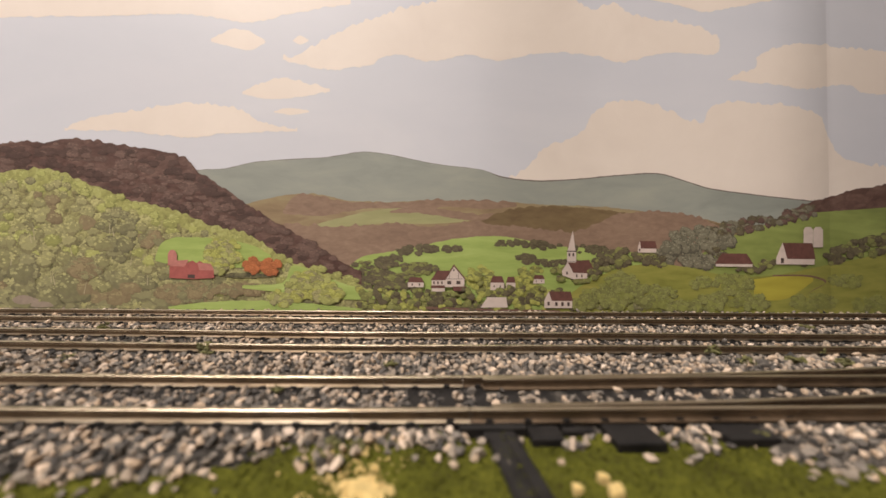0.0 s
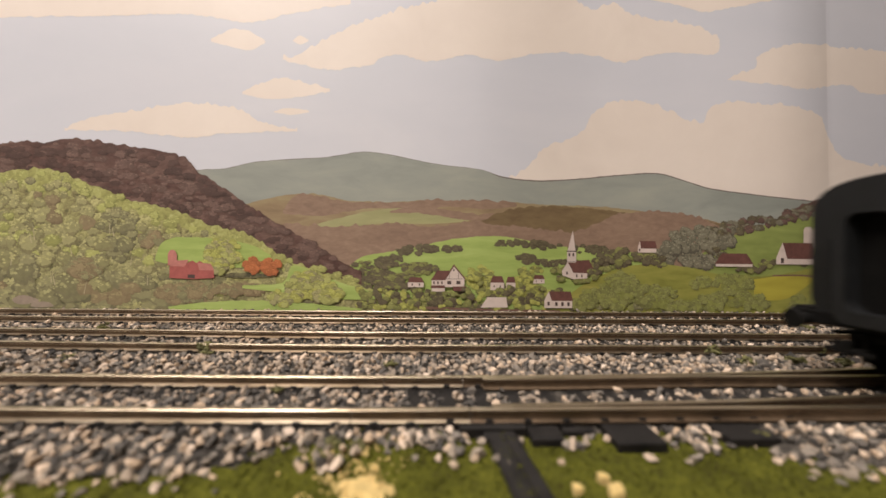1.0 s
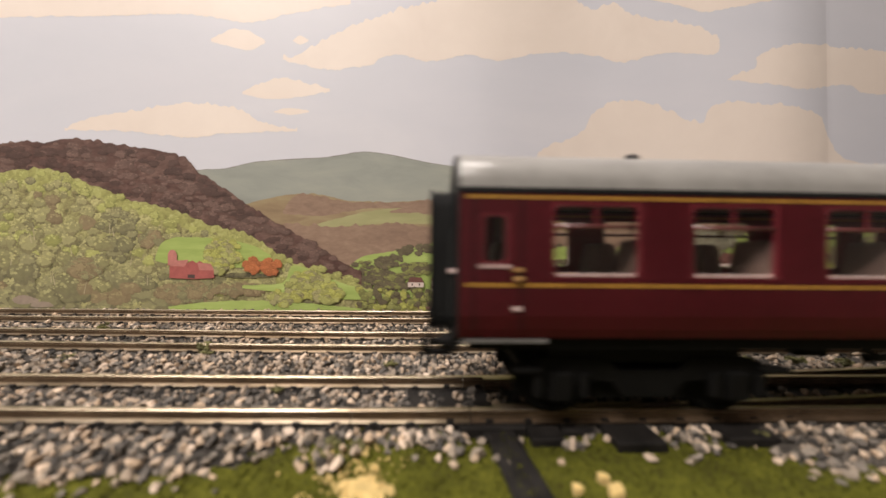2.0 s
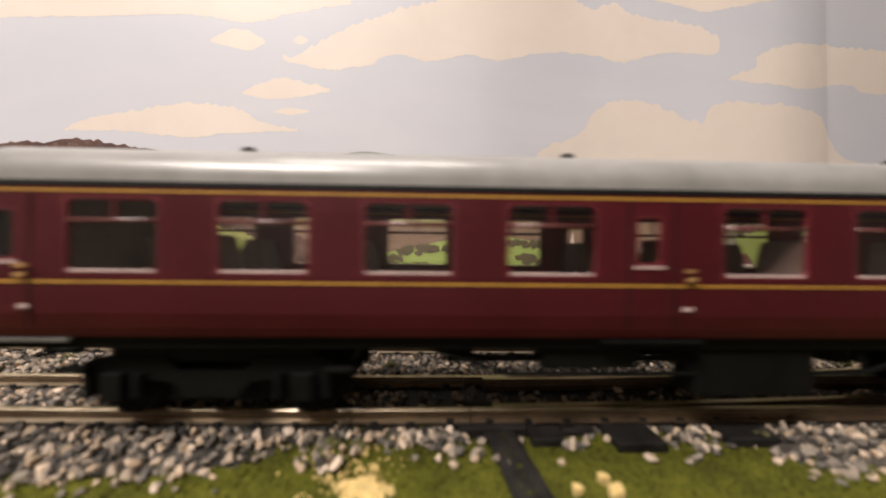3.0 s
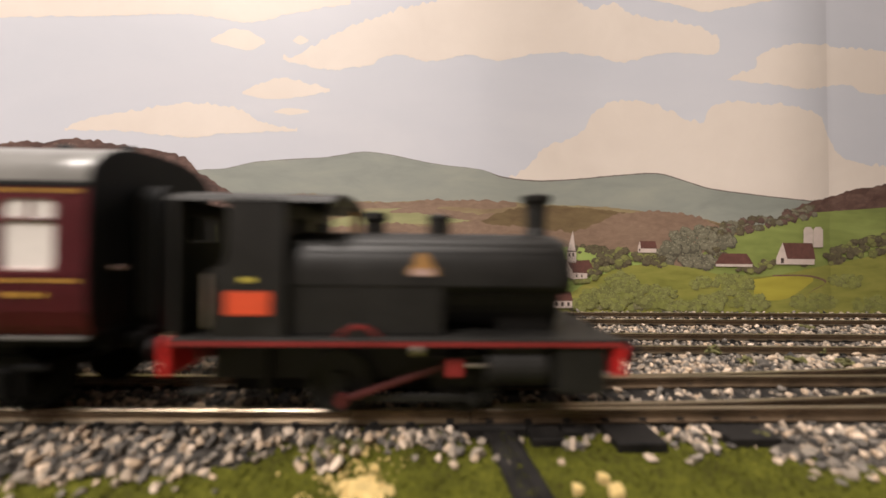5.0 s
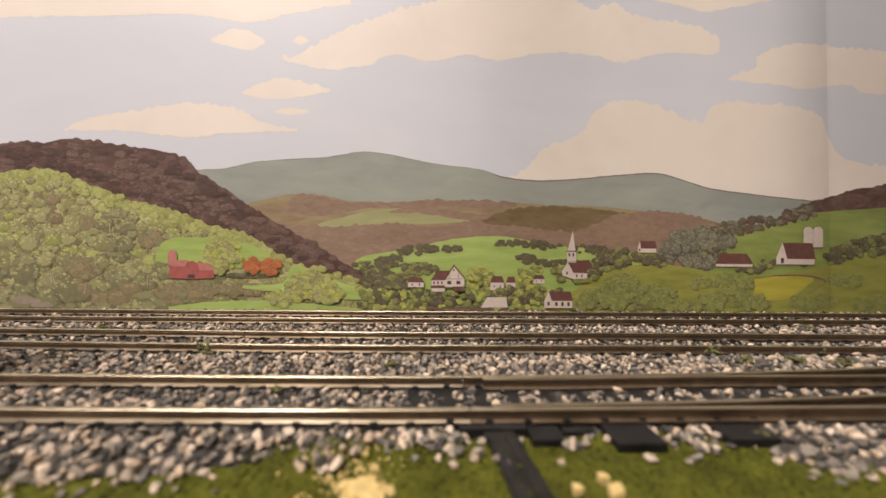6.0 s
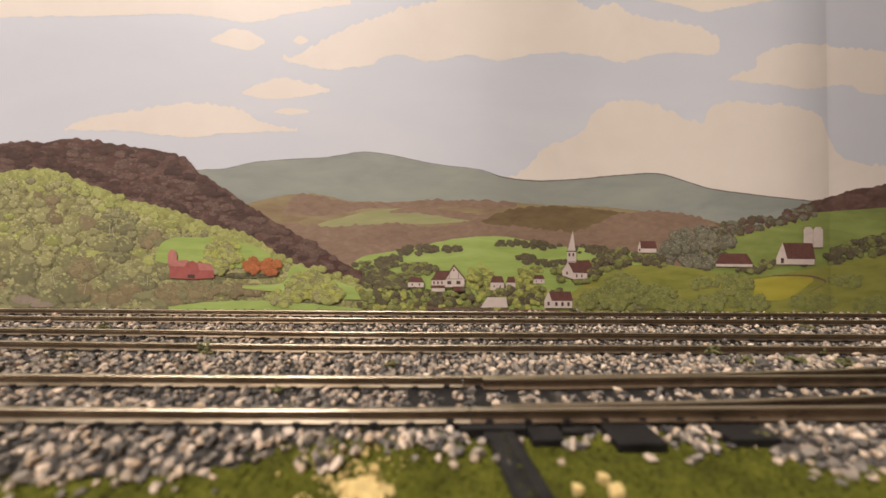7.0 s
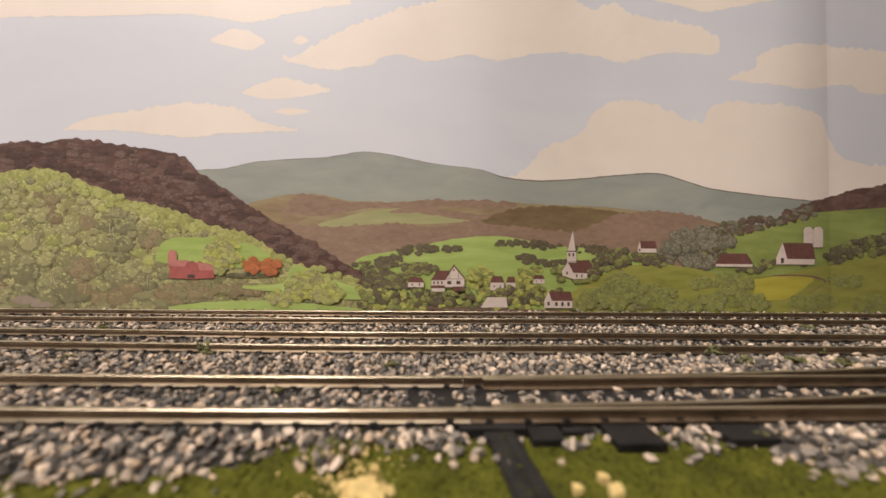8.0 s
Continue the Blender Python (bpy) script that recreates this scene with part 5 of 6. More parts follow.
def wheels(parent, x, r):
    """Two flanged wheels and an axle, each turning about y."""
    made = []
    for s in (-1, 1):
        pr = [(r * 0.2, s * 9.9), (r * 0.3, s * 9.5), (r * 0.8, s * 9.4), (r * 0.84, s * 9.8), (r, s * 9.75), (r, s * 7.6), (r + 0.75, s * 7.4), (r + 0.75, s * 6.9), (r * 0.3, s * 7.0)]
        made.append(part("wheel", lathe(bmesh.new(), pr, "y", n=28), M["black"], parent, "", (x, 0, r)))
    made.append(part("axle", rod(bmesh.new(), (0, -11.5, 0), (0, 11.5, 0), 0.9, 10), M["black"], parent, "", (x, 0, r)))
    return made


SPINS = []


def bogie(coach, x):
    b = part("bogie", boxed(-5, 5, -9, 9, 8.6, 11.2, 0.3), M["black"], coach, "", (x, 0, 0))
    for s in (-1, 1):
        bm = bmesh.new()
        out = [(-23.5, 10.6), (-21, 11.8), (-8, 11.8), (-6, 9.5), (6, 9.5), (8, 11.8), (21, 11.8), (23.5, 10.6), (23.5, 8.8), (20.4, 8.4), (19.5, 4.0), (14.5, 4.0), (13.6, 8.0), (7, 7.4), (5, 4.6), (-5, 4.6), (-7, 7.4), (-13.6, 8.0), (-14.5, 4.0), (-19.5, 4.0), (-20.4, 8.4), (-23.5, 8.8)]
        loft(bm, [[(a, s * y, z) for a, z in out] for y in (11.8, 13.2)])
        part("side_frame", bm, M["black"], b)
        for xa in (-17, 17):
            bm = boxed(xa - 1.9, xa + 1.9, s * 13.7 - 0.8, s * 13.7 + 0.8, 4.2, 9.4, 0.3)
            part("axle_box", bm, M["black"], b)
            for d in (-4.4, 4.4):
                part("spring", lathe(bmesh.new(), [(1.0, 5), (1.0, 9.2)], "z", (xa + d, s * 13.6, 0), 10), M["black"], b)
    part("end_bar", boxed(-24.3, -23, -11.5, 11.5, 8.6, 10.4, 0.2), M["black"], b)
    part("end_bar", boxed(23, 24.3, -11.5, 11.5, 8.6, 10.4, 0.2), M["black"], b)
    # black fill block added to close the dark gap under the coach floor
    part("bolster", boxed(-19, 19, -12.6, 12.6, 10.8, 15.6, 0.4), M["black"], b)
    for s in (-1, 1):
        part("brake_block", boxed(-9.6, 9.6, s * 9.5 - 1.5, s * 9.5 + 1.5, 3.0, 9.6, 0.5), M["black"], b)
        for f in (-1, 1):
            part("step_board", boxed(min(f * 21, f * 26.5), max(f * 21, f * 26.5), s * 14.2 - 0.8, s * 14.2 + 0.8, 9.6, 10.6, 0.2), M["black"], b)
            part("brake_hanger", boxed(f * 24.4 - 0.6, f * 24.4 + 0.6, s * 9.0 - 0.9, s * 9.0 + 0.9, 3.4, 9.6, 0.3), M["black"], b)
    part("pivot", lathe(bmesh.new(), [(3.5, 11), (3.5, 14.6)], "z"), M["black"], b)
    for xa in (-17, 17):
        SPINS.extend((w, xa, 6.6, 1) for w in wheels(b, xa, 6.6))
    return b


def buffer_set(parent, x, z, face, mat):
    """A pair of sprung buffers facing -1 or +1 along x."""
    for y in (-11.5, 11.5):
        bm = bmesh.new()
        lathe(bm, [(1.5, 0), (1.4, face * 2.2), (0.8, face * 2.3), (0.8, face * 3.6), (2.6, face * 3.7), (2.7, face * 4.1), (2.3, face * 4.5)], "x", (x, y, z), 18)
        part("buffer", bm, mat, parent)


def coupling(parent, x, z, face):
    bm = boxed(min(x, x + face * 6.5), max(x, x + face * 6.5), -1.0, 1.0, z - 0.5, z + 0.5, 0.2)
    box(bm, x + face * 5.0 - 0.4, x + face * 5.0 + 0.4, -4.6, 4.6, z - 0.5, z + 0.5, 0.15)
    box(bm, x + face * 6.3 - 0.4, x + face * 6.3 + 0.4, -1.6, 1.6, z - 0.4, z + 2.8, 0.15)
    part("coupling", bm, M["black"], parent)


def build_coach():
    c = thing("passenger_coach", "maroon and gold-lined model passenger coach with grey roof", "train coach")
    for s in (-1, 1):
        part("side", side_wall(s), M["coach_red"], c, "maroon side with window openings")
    # painted lines
    for s in (-1, 1):
        for z, h in ((41.55, 0.42), (26.3, 0.42)):
            y = s * (side_y(z) + 0.05)
            part("lining", boxed(1.0, LONG - 1.0, y - 0.06, y + 0.06, z - h / 2, z + h / 2, 0), M["lining"], c)
        y = s * (side_y(42.6) + 0.02)
        part("gutter", boxed(0, LONG, y - 0.25, y + 0.25, 42.3, 43.3, 0.12), M["coach_end"], c)
    # near and far windows
    for s in (-1, 1):
        for a, b in BIG + [TOILET]:
            y = s * 18.4
            w = part("window", window_ring(a, b, 27.6, WIN_TOP, 0, deep=0.7), M["coach_red"], c, "", (0, y, 0))
            if s > 0:
                w.scale = (1, -1, 1)
            ring_in = (a + 0.5, b - 0.5)
            if (a, b) == TOILET:
                part("pane", boxed(*ring_in, 0.5, 0.75, 28.1, WIN_TOP - 0.5, 0), M["frosted"], w, "white frosted pane")
            else:
                p = part("pane", boxed(*ring_in, 0.5, 0.75, 28.1, WIN_TOP - 0.5, 0), M["glass"], w)
                p.visible_shadow = False
            # pale strip puts the glint of the glazing edge into the colour
            part("sill", boxed(a + 0.9, b - 0.9, -0.05, 0.5, 27.95, 28.35, 0.1), M["sill"], w, "pale strip painted as a glint along the window foot")
            part("glazing_bar", rod(bmesh.new(), (ring_in[0], 0.25, 36.6), (ring_in[1], 0.25, 36.6), 0.36, 12), M["bar_gloss"], w, smooth=True)
            m = (a + b) / 2
            part("ventilator", boxed(m - 0.3, m + 0.3, 0.2, 0.5, 36.7, WIN_TOP - 0.4, 0.1), M["coach_red"], w)
    for s in (-1, 1):
        for a, b, h in DOORS:
            d = part("door", window_ring(a, b, 29.9, 38.6, 0, 0.8, 0.4, 0.7), M["coach_red"], c, "", (0, s * 18.46, 0))
            if s > 0:
                d.scale = (1, -1, 1)
            p = part("pane", boxed(a + 0.3, b - 0.3, 0.5, 0.75, 30.2, 38.3, 0), M["glass"], d)
            p.visible_shadow = False
            for x in (a - 1.3, b + 2.2):
                part("door_edge", boxed(x - 0.12, x + 0.12, -0.12, 0.05, 18.5, 41, 0), M["coach_end"], d)
            part("grab_rail", rod(bmesh.new(), (h - 0.8, -0.7, 28.9), (h + 1.0, -0.7, 28.9), 0.3), M["brass"], d)
            part("door_handle", rod(bmesh.new(), (h - 0.6, -0.8, 27.3), (h + 1.0, -0.8, 27.5), 0.36), M["brass"], d, "small brass door handle")
            part("hinge", boxed(h - 0.7, h + 0.9, -0.4, 0.1, 21.9, 22.5, 0.1), M["sill"], d)
            # the same painted glint below the door window
            part("sill", boxed(a - 0.4, b + 0.4, -0.25, 0.3, 29.3, 29.7, 0.1), M["sill"], d)
    # numbers on the side, as bars
    for k, (x, w) in enumerate(((239.5, 2.2), (242.2, 1.2), (243.9, 1.2), (245.6, 1.0))):
        part("lettering", boxed(x, x + w, -18.62, -18.5, 23.5, 24.3, 0), M["lining"], c)
    # roof
    bm = bmesh.new()
    outs = []
    for x, k in ((0.0, 0.985), (0.4, 1.0), (LONG - 0.4, 1.0), (LONG, 0.985)):
        p = roof_profile(k)
        outs.append([(x, y, z) for y, z in p])
    n = 40
    outs = [outs[0]] + [[(0.4 + (LONG - 0.8) * i / n, y, z) for y, z in roof_profile()] for i in range(n + 1)] + [outs[-1]]
    loft(bm, outs)
    roof = part("roof", bm, M["roof_grey"], c, "satin grey curved roof", smooth=True)
    mod = roof.modifiers.new("edges", "EDGE_SPLIT")
    mod.split_angle = radians(50)
    for x in (0.8, 50, 101, 152, 203, LONG - 0.8):
        p1, p2 = roof_profile(1.004), roof_profile(1.004)
        bm = bmesh.new()
        loft(bm, [[(x + d, y, z) for y, z in p1] for d in (-0.25, 0.25)])
        part("roof_seam", bm, M["roof_grey"], roof)
    for x in (38.6, 106.5, 180.0, 213.0, 234.3, 247.0):
        bm = lathe(bmesh.new(), [(1.0, 50.6), (1.0, 51.9), (1.5, 52.0), (1.6, 52.8), (1.1, 53.3), (0.2, 53.4)], "z", (x, -1.5, 0), 16)
        part("roof_vent", bm, M["coach_end"], roof, "dark mushroom roof ventilator")
    part("water_filler", boxed(219, LONG - 3, -5.4, -4.4, 50.3, 51.7, 0.2), M["roof_grey"], roof)
    # ends with gangways
    for x, f in ((0.0, -1), (LONG, 1)):
        out = [(-17.0, 16.9), (-18.3, 21), (-18.4, 27), (-17.9, 43.2)]
        prof = [(y, z) for y, z in roof_profile(0.99)]
        ring = [(-17, 16.9), (-18.3, 21), (-18.4, 27)] + prof + [(18.4, 27), (18.3, 21), (17, 16.9)]
        bm = bmesh.new()
        loft(bm, [[(x + d, y * 0.995, z) for y, z in ring] for d in ((f * 0.3), -f * 0.8)])
        end = part("end_wall", bm, M["coach_end"], c, "dark grey end wall")
        bm = bmesh.new()
        outer, inner = rounded(-8.2, 8.2, 15.4, 44.6, 3.6, 6), rounded(-5.2, 5.2, 18.4, 42.0, 3.0, 6)
        steps = []
        for k in range(6):
            g = 1.0 if k % 2 else 0.93
            steps.append([(x + f * (0.3 + k * 0.85), y * g, 30 + (z - 30) * g) for y, z in outer])
        steps += [[(x + f * 5.1, y, z) for y, z in outer], [(x + f * 5.1, y, z) for y, z in inner], [(x + f * 1.0, y, z) for y, z in inner]]
        loft(bm, steps, caps=False)
        part("gangway", bm, M["coach_end"], end, "pleated grey gangway bellows")
        # black sheet stands in for the dark inside the gangway opening
        part("gangway_door", boxed(min(x + f * 1.0, x + f * 0.4), max(x + f * 1.0, x + f * 0.4), -5.2, 5.2, 18.4, 42, 0), M["black"], end)
        for y in (-12.5, 12.5):
            part("handrail", rod(bmesh.new(), (x + f * 0.9, y, 20), (x + f * 0.9, y, 36), 0.28), M["coach_end"], end)
        part("lamp_iron", boxed(min(x, x + f * 1.6), max(x, x + f * 1.6), -13.6, -11.6, 28.0, 28.7, 0.1), M["sill"], end)
        part("buffer_beam", boxed(min(x - f * 0.5, x + f * 0.9), max(x - f * 0.5, x + f * 0.9), -15.5, 15.5, 13.6, 17.0, 0.2), M["black"], c)
        buffer_set(c, x + f * 0.9, 14.6, f, M["black"])
        coupling(c, x, 9.0, f)
        for y in (-16.6, 16.6):
            part("footstep", boxed(min(x - f * 1, x - f * 16), max(x - f * 1, x - f * 16), y - 1.0, y + 1.0, 16.0, 16.6, 0.1), M["step_grey"], c, "grey end footboard")
    # underframe
    part("floor", boxed(0.8, LONG - 0.8, -16.4, 16.4, 15.6, 17.6, 0.2), M["black"], c)
    for s in (-1, 1):
        part("solebar", boxed(2, LONG - 2, s * 15.4 - 0.6, s * 15.4 + 0.6, 14.4, 17, 0.2), M["black"], c)
        part("pipe_run", rod(bmesh.new(), (80, s * 13.4, 12.0), (128, s * 13.4, 12.0), 0.8), M["black"], c)
        bm = bmesh.new()
        rod(bm, (78, s * 14.6, 14), (92, s * 14.6, 9.4), 0.5)
        rod(bm, (92, s * 14.6, 9.4), (160, s * 14.6, 9.4), 0.5)
        rod(bm, (160, s * 14.6, 9.4), (174, s * 14.6, 14), 0.5)
        for x in (92, 109, 126, 143, 160):
            rod(bm, (x, s * 14.6, 9.4), (x, s * 14.6, 14), 0.4)
        part("truss", bm, M["black"], c)
        part("battery_box", boxed(127, 150, s * 12 - 3.2, s * 12 + 3.2, 5.4, 14.2, 0.4), M["black"], c)
        part("battery_box", boxed(98, 116, s * 12 - 3.0, s * 12 + 3.0, 10.4, 14.2, 0.4), M["black"], c)
        part("footboard", boxed(108, 126, s * 17.0 - 0.9, s * 17.0 + 0.9, 15.9, 16.5, 0.1), M["black"], c)
    part("vacuum_cylinder", lathe(bmesh.new(), [(3.2, 7.4), (3.4, 8), (3.4, 13.8)], "z", (172, 0, 0), 18), M["black"], c)
    part("dynamo", lathe(bmesh.new(), [(2.6, -3), (2.9, -2.6), (2.9, 2.6), (2.6, 3)], "x", (84, 0, 11), 18), M["black"], c)
    for x in (37.0, LONG - 37.0):
        bogie(c, x)
    # seats back to back between the windows
    mids = [12.0] + [(a[1] + b[0]) / 2 for a, b in zip(BIG, BIG[1:])] + [222.0]
    for x in mids:
        if 110 < x < 124:
            spots = ((112.5, 1), (122.5, -1))
        else:
            spots = ((x, 0),)
        for xs, _ in spots:
            for y0, y1 in ((-15.0, -4.5), (4.5, 15.5)):
                bm = bmesh.new()
                out = [(-10.5, 17.7), (-10.5, 23.6), (-3.4, 24.4), (-2.0, 32.2), (-1.5, 34.2), (-0.6, 34.7), (0.6, 34.7), (1.5, 34.2), (2.0, 32.2), (3.4, 24.4), (10.5, 23.6), (10.5, 17.7)]
                k = 0.62 if 110 < x < 124 else 1.0
                tall = 1.0 if y0 < 0 else 0.97
                loft(bm, [[(xs + a * k, y, 17.7 + (z - 17.7) * tall) for a, z in out] for y in (y0, y1)])
                part("seat", bm, M["seat"], c, "brown moulded seat pair")
    for x in (12.0, 222.0):
        part("partition", boxed(x - 0.5, x + 0.5, -16.8, 16.8, 17.6, 43, 0), M["seat"], c)
    # the body is slimmer than its underframe and sits towards the near side
    for o in c.children:
        if o.name.split(".")[0] in ("side", "lining", "gutter", "window", "door", "roof", "end_wall", "seat", "partition"):
            o.location.y = o.location.y * BODY_SLIM + BODY_SHIFT * MM
            o.scale.y *= BODY_SLIM
    return c


# ---- the locomotive ----
def weather_board(x):
    """A cab end with two look-out openings."""
    bm = boxed(x, x + 1.0, -14.6, 14.6, 16, 33.4, 0.15)
    box(bm, x, x + 1.0, -14.6, 14.6, 38.2, 41.0, 0.15)
    for y0, y1 in ((-14.6, -10.5), (-3.5, 3.5), (10.5, 14.6)):
        box(bm, x + 0.02, x + 0.98, y0, y1, 33.2, 38.4, 0)
    return bm


def build_loco():
    L = thing("tank_locomotive", "black model saddle tank locomotive with red buffer beams", "locomotive")
    K = M["loco_black"]
    part("footplate", boxed(1.0, 83.0, -16, 16, 14.6, 16.2, 0.2), K, L)
    for s in (-1, 1):
        part("lining", boxed(1.2, 82.8, s * 16.02 - 0.06, s * 16.02 + 0.06, 14.9, 15.7, 0), M["line_red"], L, "red line along the footplate")
    for x, f in ((0.0, -1), (83.0, 1)):
        bb = part("buffer_beam", boxed(min(x, x + f * -1.4), max(x, x - f * 1.4), -15.8, 15.8, 9.3, 16.1, 0.25), M["red"], L, "bright red buffer beam")
        for y in (-11.5, 11.5):
            bm = lathe(bmesh.new(), [(1.9, 0), (1.6, f * 1.6), (1.3, f * 2.4)], "x", (x, y, 13.0), 18)
            b = part("buffer", bm, M["red"], L)
            part("buffer_head", lathe(bmesh.new(), [(0.8, f * 2.2), (0.8, f * 3.2), (2.4, f * 3.3), (2.5, f * 3.7), (2.0, f * 4.0)], "x", (x, y, 13.0), 18), M["coach_end"], b)
        coupling(L, x, 9.0, f)
        for y in (-6, 6):
            part("lamp_iron", boxed(x - f * 0.8 - 0.3, x - f * 0.8 + 0.3, y - 0.8, y + 0.8, 16.0, 18.4, 0.1), K, L)
    # saddle tank: a horseshoe section with a rounded front
    def tank_ring(x, k):
        pts = []
        for i in range(21):
            a = math.pi * i / 20
            c, s = math.cos(a), math.sin(a)
            pts.append((x, -13.8 * k * math.copysign(abs(c) ** 0.62, c), 25.5 + (10.2 * abs(s) ** 0.8) * k))
        return pts + [(x, 12.6 * k, 24.0), (x, 8.5 * k, 23.4), (x, -8.5 * k, 23.4), (x, -12.6 * k, 24.0)]
    bm = bmesh.new()
    loft(bm, [tank_ring(21, 1.0), tank_ring(30, 1.0), tank_ring(45, 1.0), tank_ring(60, 1.0), tank_ring(70.5, 1.0), tank_ring(73.2, 0.97), tank_ring(74.8, 0.9), tank_ring(75.4, 0.75)])
    tank = part("saddle_tank", bm, K, L, "rounded black saddle tank", smooth=True)
    tank.modifiers.new("edges", "EDGE_SPLIT").split_angle = radians(40)
    for s in (-1, 1):
        # gold crest over a pale scroll
        crest = [(-2.7, 27.5), (2.7, 27.5), (2.4, 28.9), (1.6, 29.6), (1.2, 31.0), (0.4, 31.7), (-0.6, 31.6), (-1.3, 30.8), (-1.5, 29.6), (-2.4, 28.9)]
        y0, y1 = sorted((s * 13.84, s * 13.96))
        part("emblem", loft(bmesh.new(), [[(45.9 + a, y, z) for a, z in crest] for y in (y0, y1)]), M["crest_gold"], tank, "gold transfer crest on the tank")
        part("emblem_bar", boxed(43.9, 47.9, s * 14.0 - 0.05, s * 14.0 + 0.05, 27.4, 28.7, 0), M["crest_pale"], tank)
        part("tank_handrail", rod(bmesh.new(), (23, s * 13.6, 33.2), (71, s * 13.6, 33.2), 0.22), K, tank)
    part("boiler", lathe(bmesh.new(), [(8.2, 21), (8.2, 68)], "x", (0, 0, 23.0), 28), K, L, smooth=False)
    sb = part("smokebox", lathe(bmesh.new(), [(8.8, 60), (8.8, 72.5), (8.6, 73.2), (7.6, 73.4), (7.2, 74.0), (3, 74.8), (0.4, 75)], "x", (0, 0, 23.2), 30), K, L)
    part("door_handle", rod(bmesh.new(), (74.8, -1.8, 23.2), (75.8, 1.8, 23.2), 0.35), M["steel"], sb)
    part("smokebox_saddle", boxed(61, 72, -7.5, 7.5, 15.8, 20, 0.4), K, L)
    part("firebox", boxed(21, 50, -13.6, 13.6, 16, 26.6, 0.6), K, L)
    part("chimney", lathe(bmesh.new(), [(3.4, 34.4), (2.6, 35.6), (2.2, 37.2), (2.3, 41.0), (2.5, 42.6), (3.1, 43.0), (3.3, 44.2), (2.5, 44.5), (1.9, 44.2), (1.8, 40)], "z", (70.6, 0, 0), 26), K, L, "short flared chimney", smooth=False)
    part("tank_filler", lathe(bmesh.new(), [(2.4, 35), (2.4, 38.6), (2.7, 38.8), (2.6, 39.6), (1.0, 40.1)], "z", (49.0, 0, 0), 22), K, L)
    part("safety_valve", lathe(bmesh.new(), [(2.3, 35), (2.2, 38.2), (2.8, 38.6), (2.7, 40.0), (0.8, 40.4)], "z", (34.9, 0, 0), 22), K, L)
    part("whistle", rod(bmesh.new(), (31.0, -2, 35), (31.0, -2, 40), 0.5), M["brass"], L)
    # cab
    cab = part("cab", weather_board(1.3), K, L, "open-sided black cab")
    part("cab_front", weather_board(20.2), K, cab)
    for s in (-1, 1):
        y0, y1 = sorted((s * 14.6, s * 15.4))
        bm = bmesh.new()
        out = [(8.0, 16.1), (21.2, 16.1), (21.2, 41.0), (11.2, 41.0), (11.0, 31.0), (10.0, 29.0), (8.0, 28.3)]
        loft(bm, [[(a, y, z) for a, z in out] for y in (y0, y1)])
        side = part("cab_side", bm, K, cab)
        part("corner_post", boxed(1.3, 2.4, y0, y1, 16, 41, 0.2), K, cab)
        part("handrail", rod(bmesh.new(), (8.0, s * 15.9, 18), (8.0, s * 15.9, 27.5), 0.28), M["steel"], cab)
        part("side_plate", boxed(10.9, 18.8, s * 15.46 - 0.1, s * 15.46 + 0.1, 20.2, 24.4, 0), M["plate_red"], side, "plain orange-red side plate")
        part("lettering", boxed(13.5, 16.0, s * 15.46 - 0.08, s * 15.46 + 0.08, 26.1, 26.9, 0), M["yellow"], side)
        # front weather board brackets under the roof overhang
        part("roof_bracket", boxed(28.2, 29.0, s * 13.4 - 0.4, s * 13.4 + 0.4, 35.0, 41, 0.1), K, cab)
    bm = bmesh.new()
    prof = [(-15.6, 40.6), (-14, 41.8), (-8, 43.0), (0, 43.5), (8, 43.0), (14, 41.8), (15.6, 40.6), (14, 40.9), (8, 42.1), (0, 42.6), (-8, 42.1), (-14, 40.9)]
    loft(bm, [[(x, y, z) for y, z in prof] for x in (0.6, 29.8)])
    part("roof", bm, K, cab)
    part("tail_lamp", boxed(-1.4, 1.2, -11.5, -7.5, 28.4, 32.8, 0.4), K, L)
    # the upper works are slim and stand towards the near side of the footplate
    for o in L.children:
        n = o.name.split(".")[0]
        if n in ("saddle_tank", "boiler", "smokebox", "smokebox_saddle", "firebox", "cab"):
            o.scale.y *= 0.83
        if n in ("saddle_tank", "boiler", "smokebox", "smokebox_saddle", "firebox", "cab", "chimney", "tank_filler", "safety_valve", "whistle"):
            o.location.y -= 2.4 * MM
    # frames, cylinders and wheels
    # black fill block added to keep the space under the footplate dark
    part("chassis_block", boxed(6, 78, -5.2, 5.2, 2.6, 14.8, 0.4), M["black"], L)
    for s in (-1, 1):
        part("frame", boxed(3, 81, s * 6.0 - 0.6, s * 6.0 + 0.6, 5.5, 15, 0.2), K, L)
        part("cylinder", lathe(bmesh.new(), [(3.2, 58), (3.6, 58.3), (3.6, 68.6), (3.2, 69)], "x", (0, s * 12.6, 10.4), 22), K, L)
        part("front_step", boxed(70.5, 80.0, s * 14.6 - 0.9, s * 14.6 + 0.9, 6.2, 14.8, 0.3), K, L)
        part("steam_chest", boxed(58.5, 68.5, s * 12.4 - 2.4, s * 12.4 + 2.4, 11, 14.8, 0.4), K, L)
        part("slide_bar", boxed(45, 58, s * 13.0 - 0.4, s * 13.0 + 0.4, 11.8, 12.4, 0.1), K, L)
        part("brake_hanger", boxed(14.0, 15.2, s * 8.2 - 0.6, s * 8.2 + 0.6, 2.5, 14, 0.2), K, L)
        part("cab_step", boxed(4.2, 8.6, s * 15.2 - 0.9, s * 15.2 + 0.9, 6.4, 7.0, 0.1), K, L)
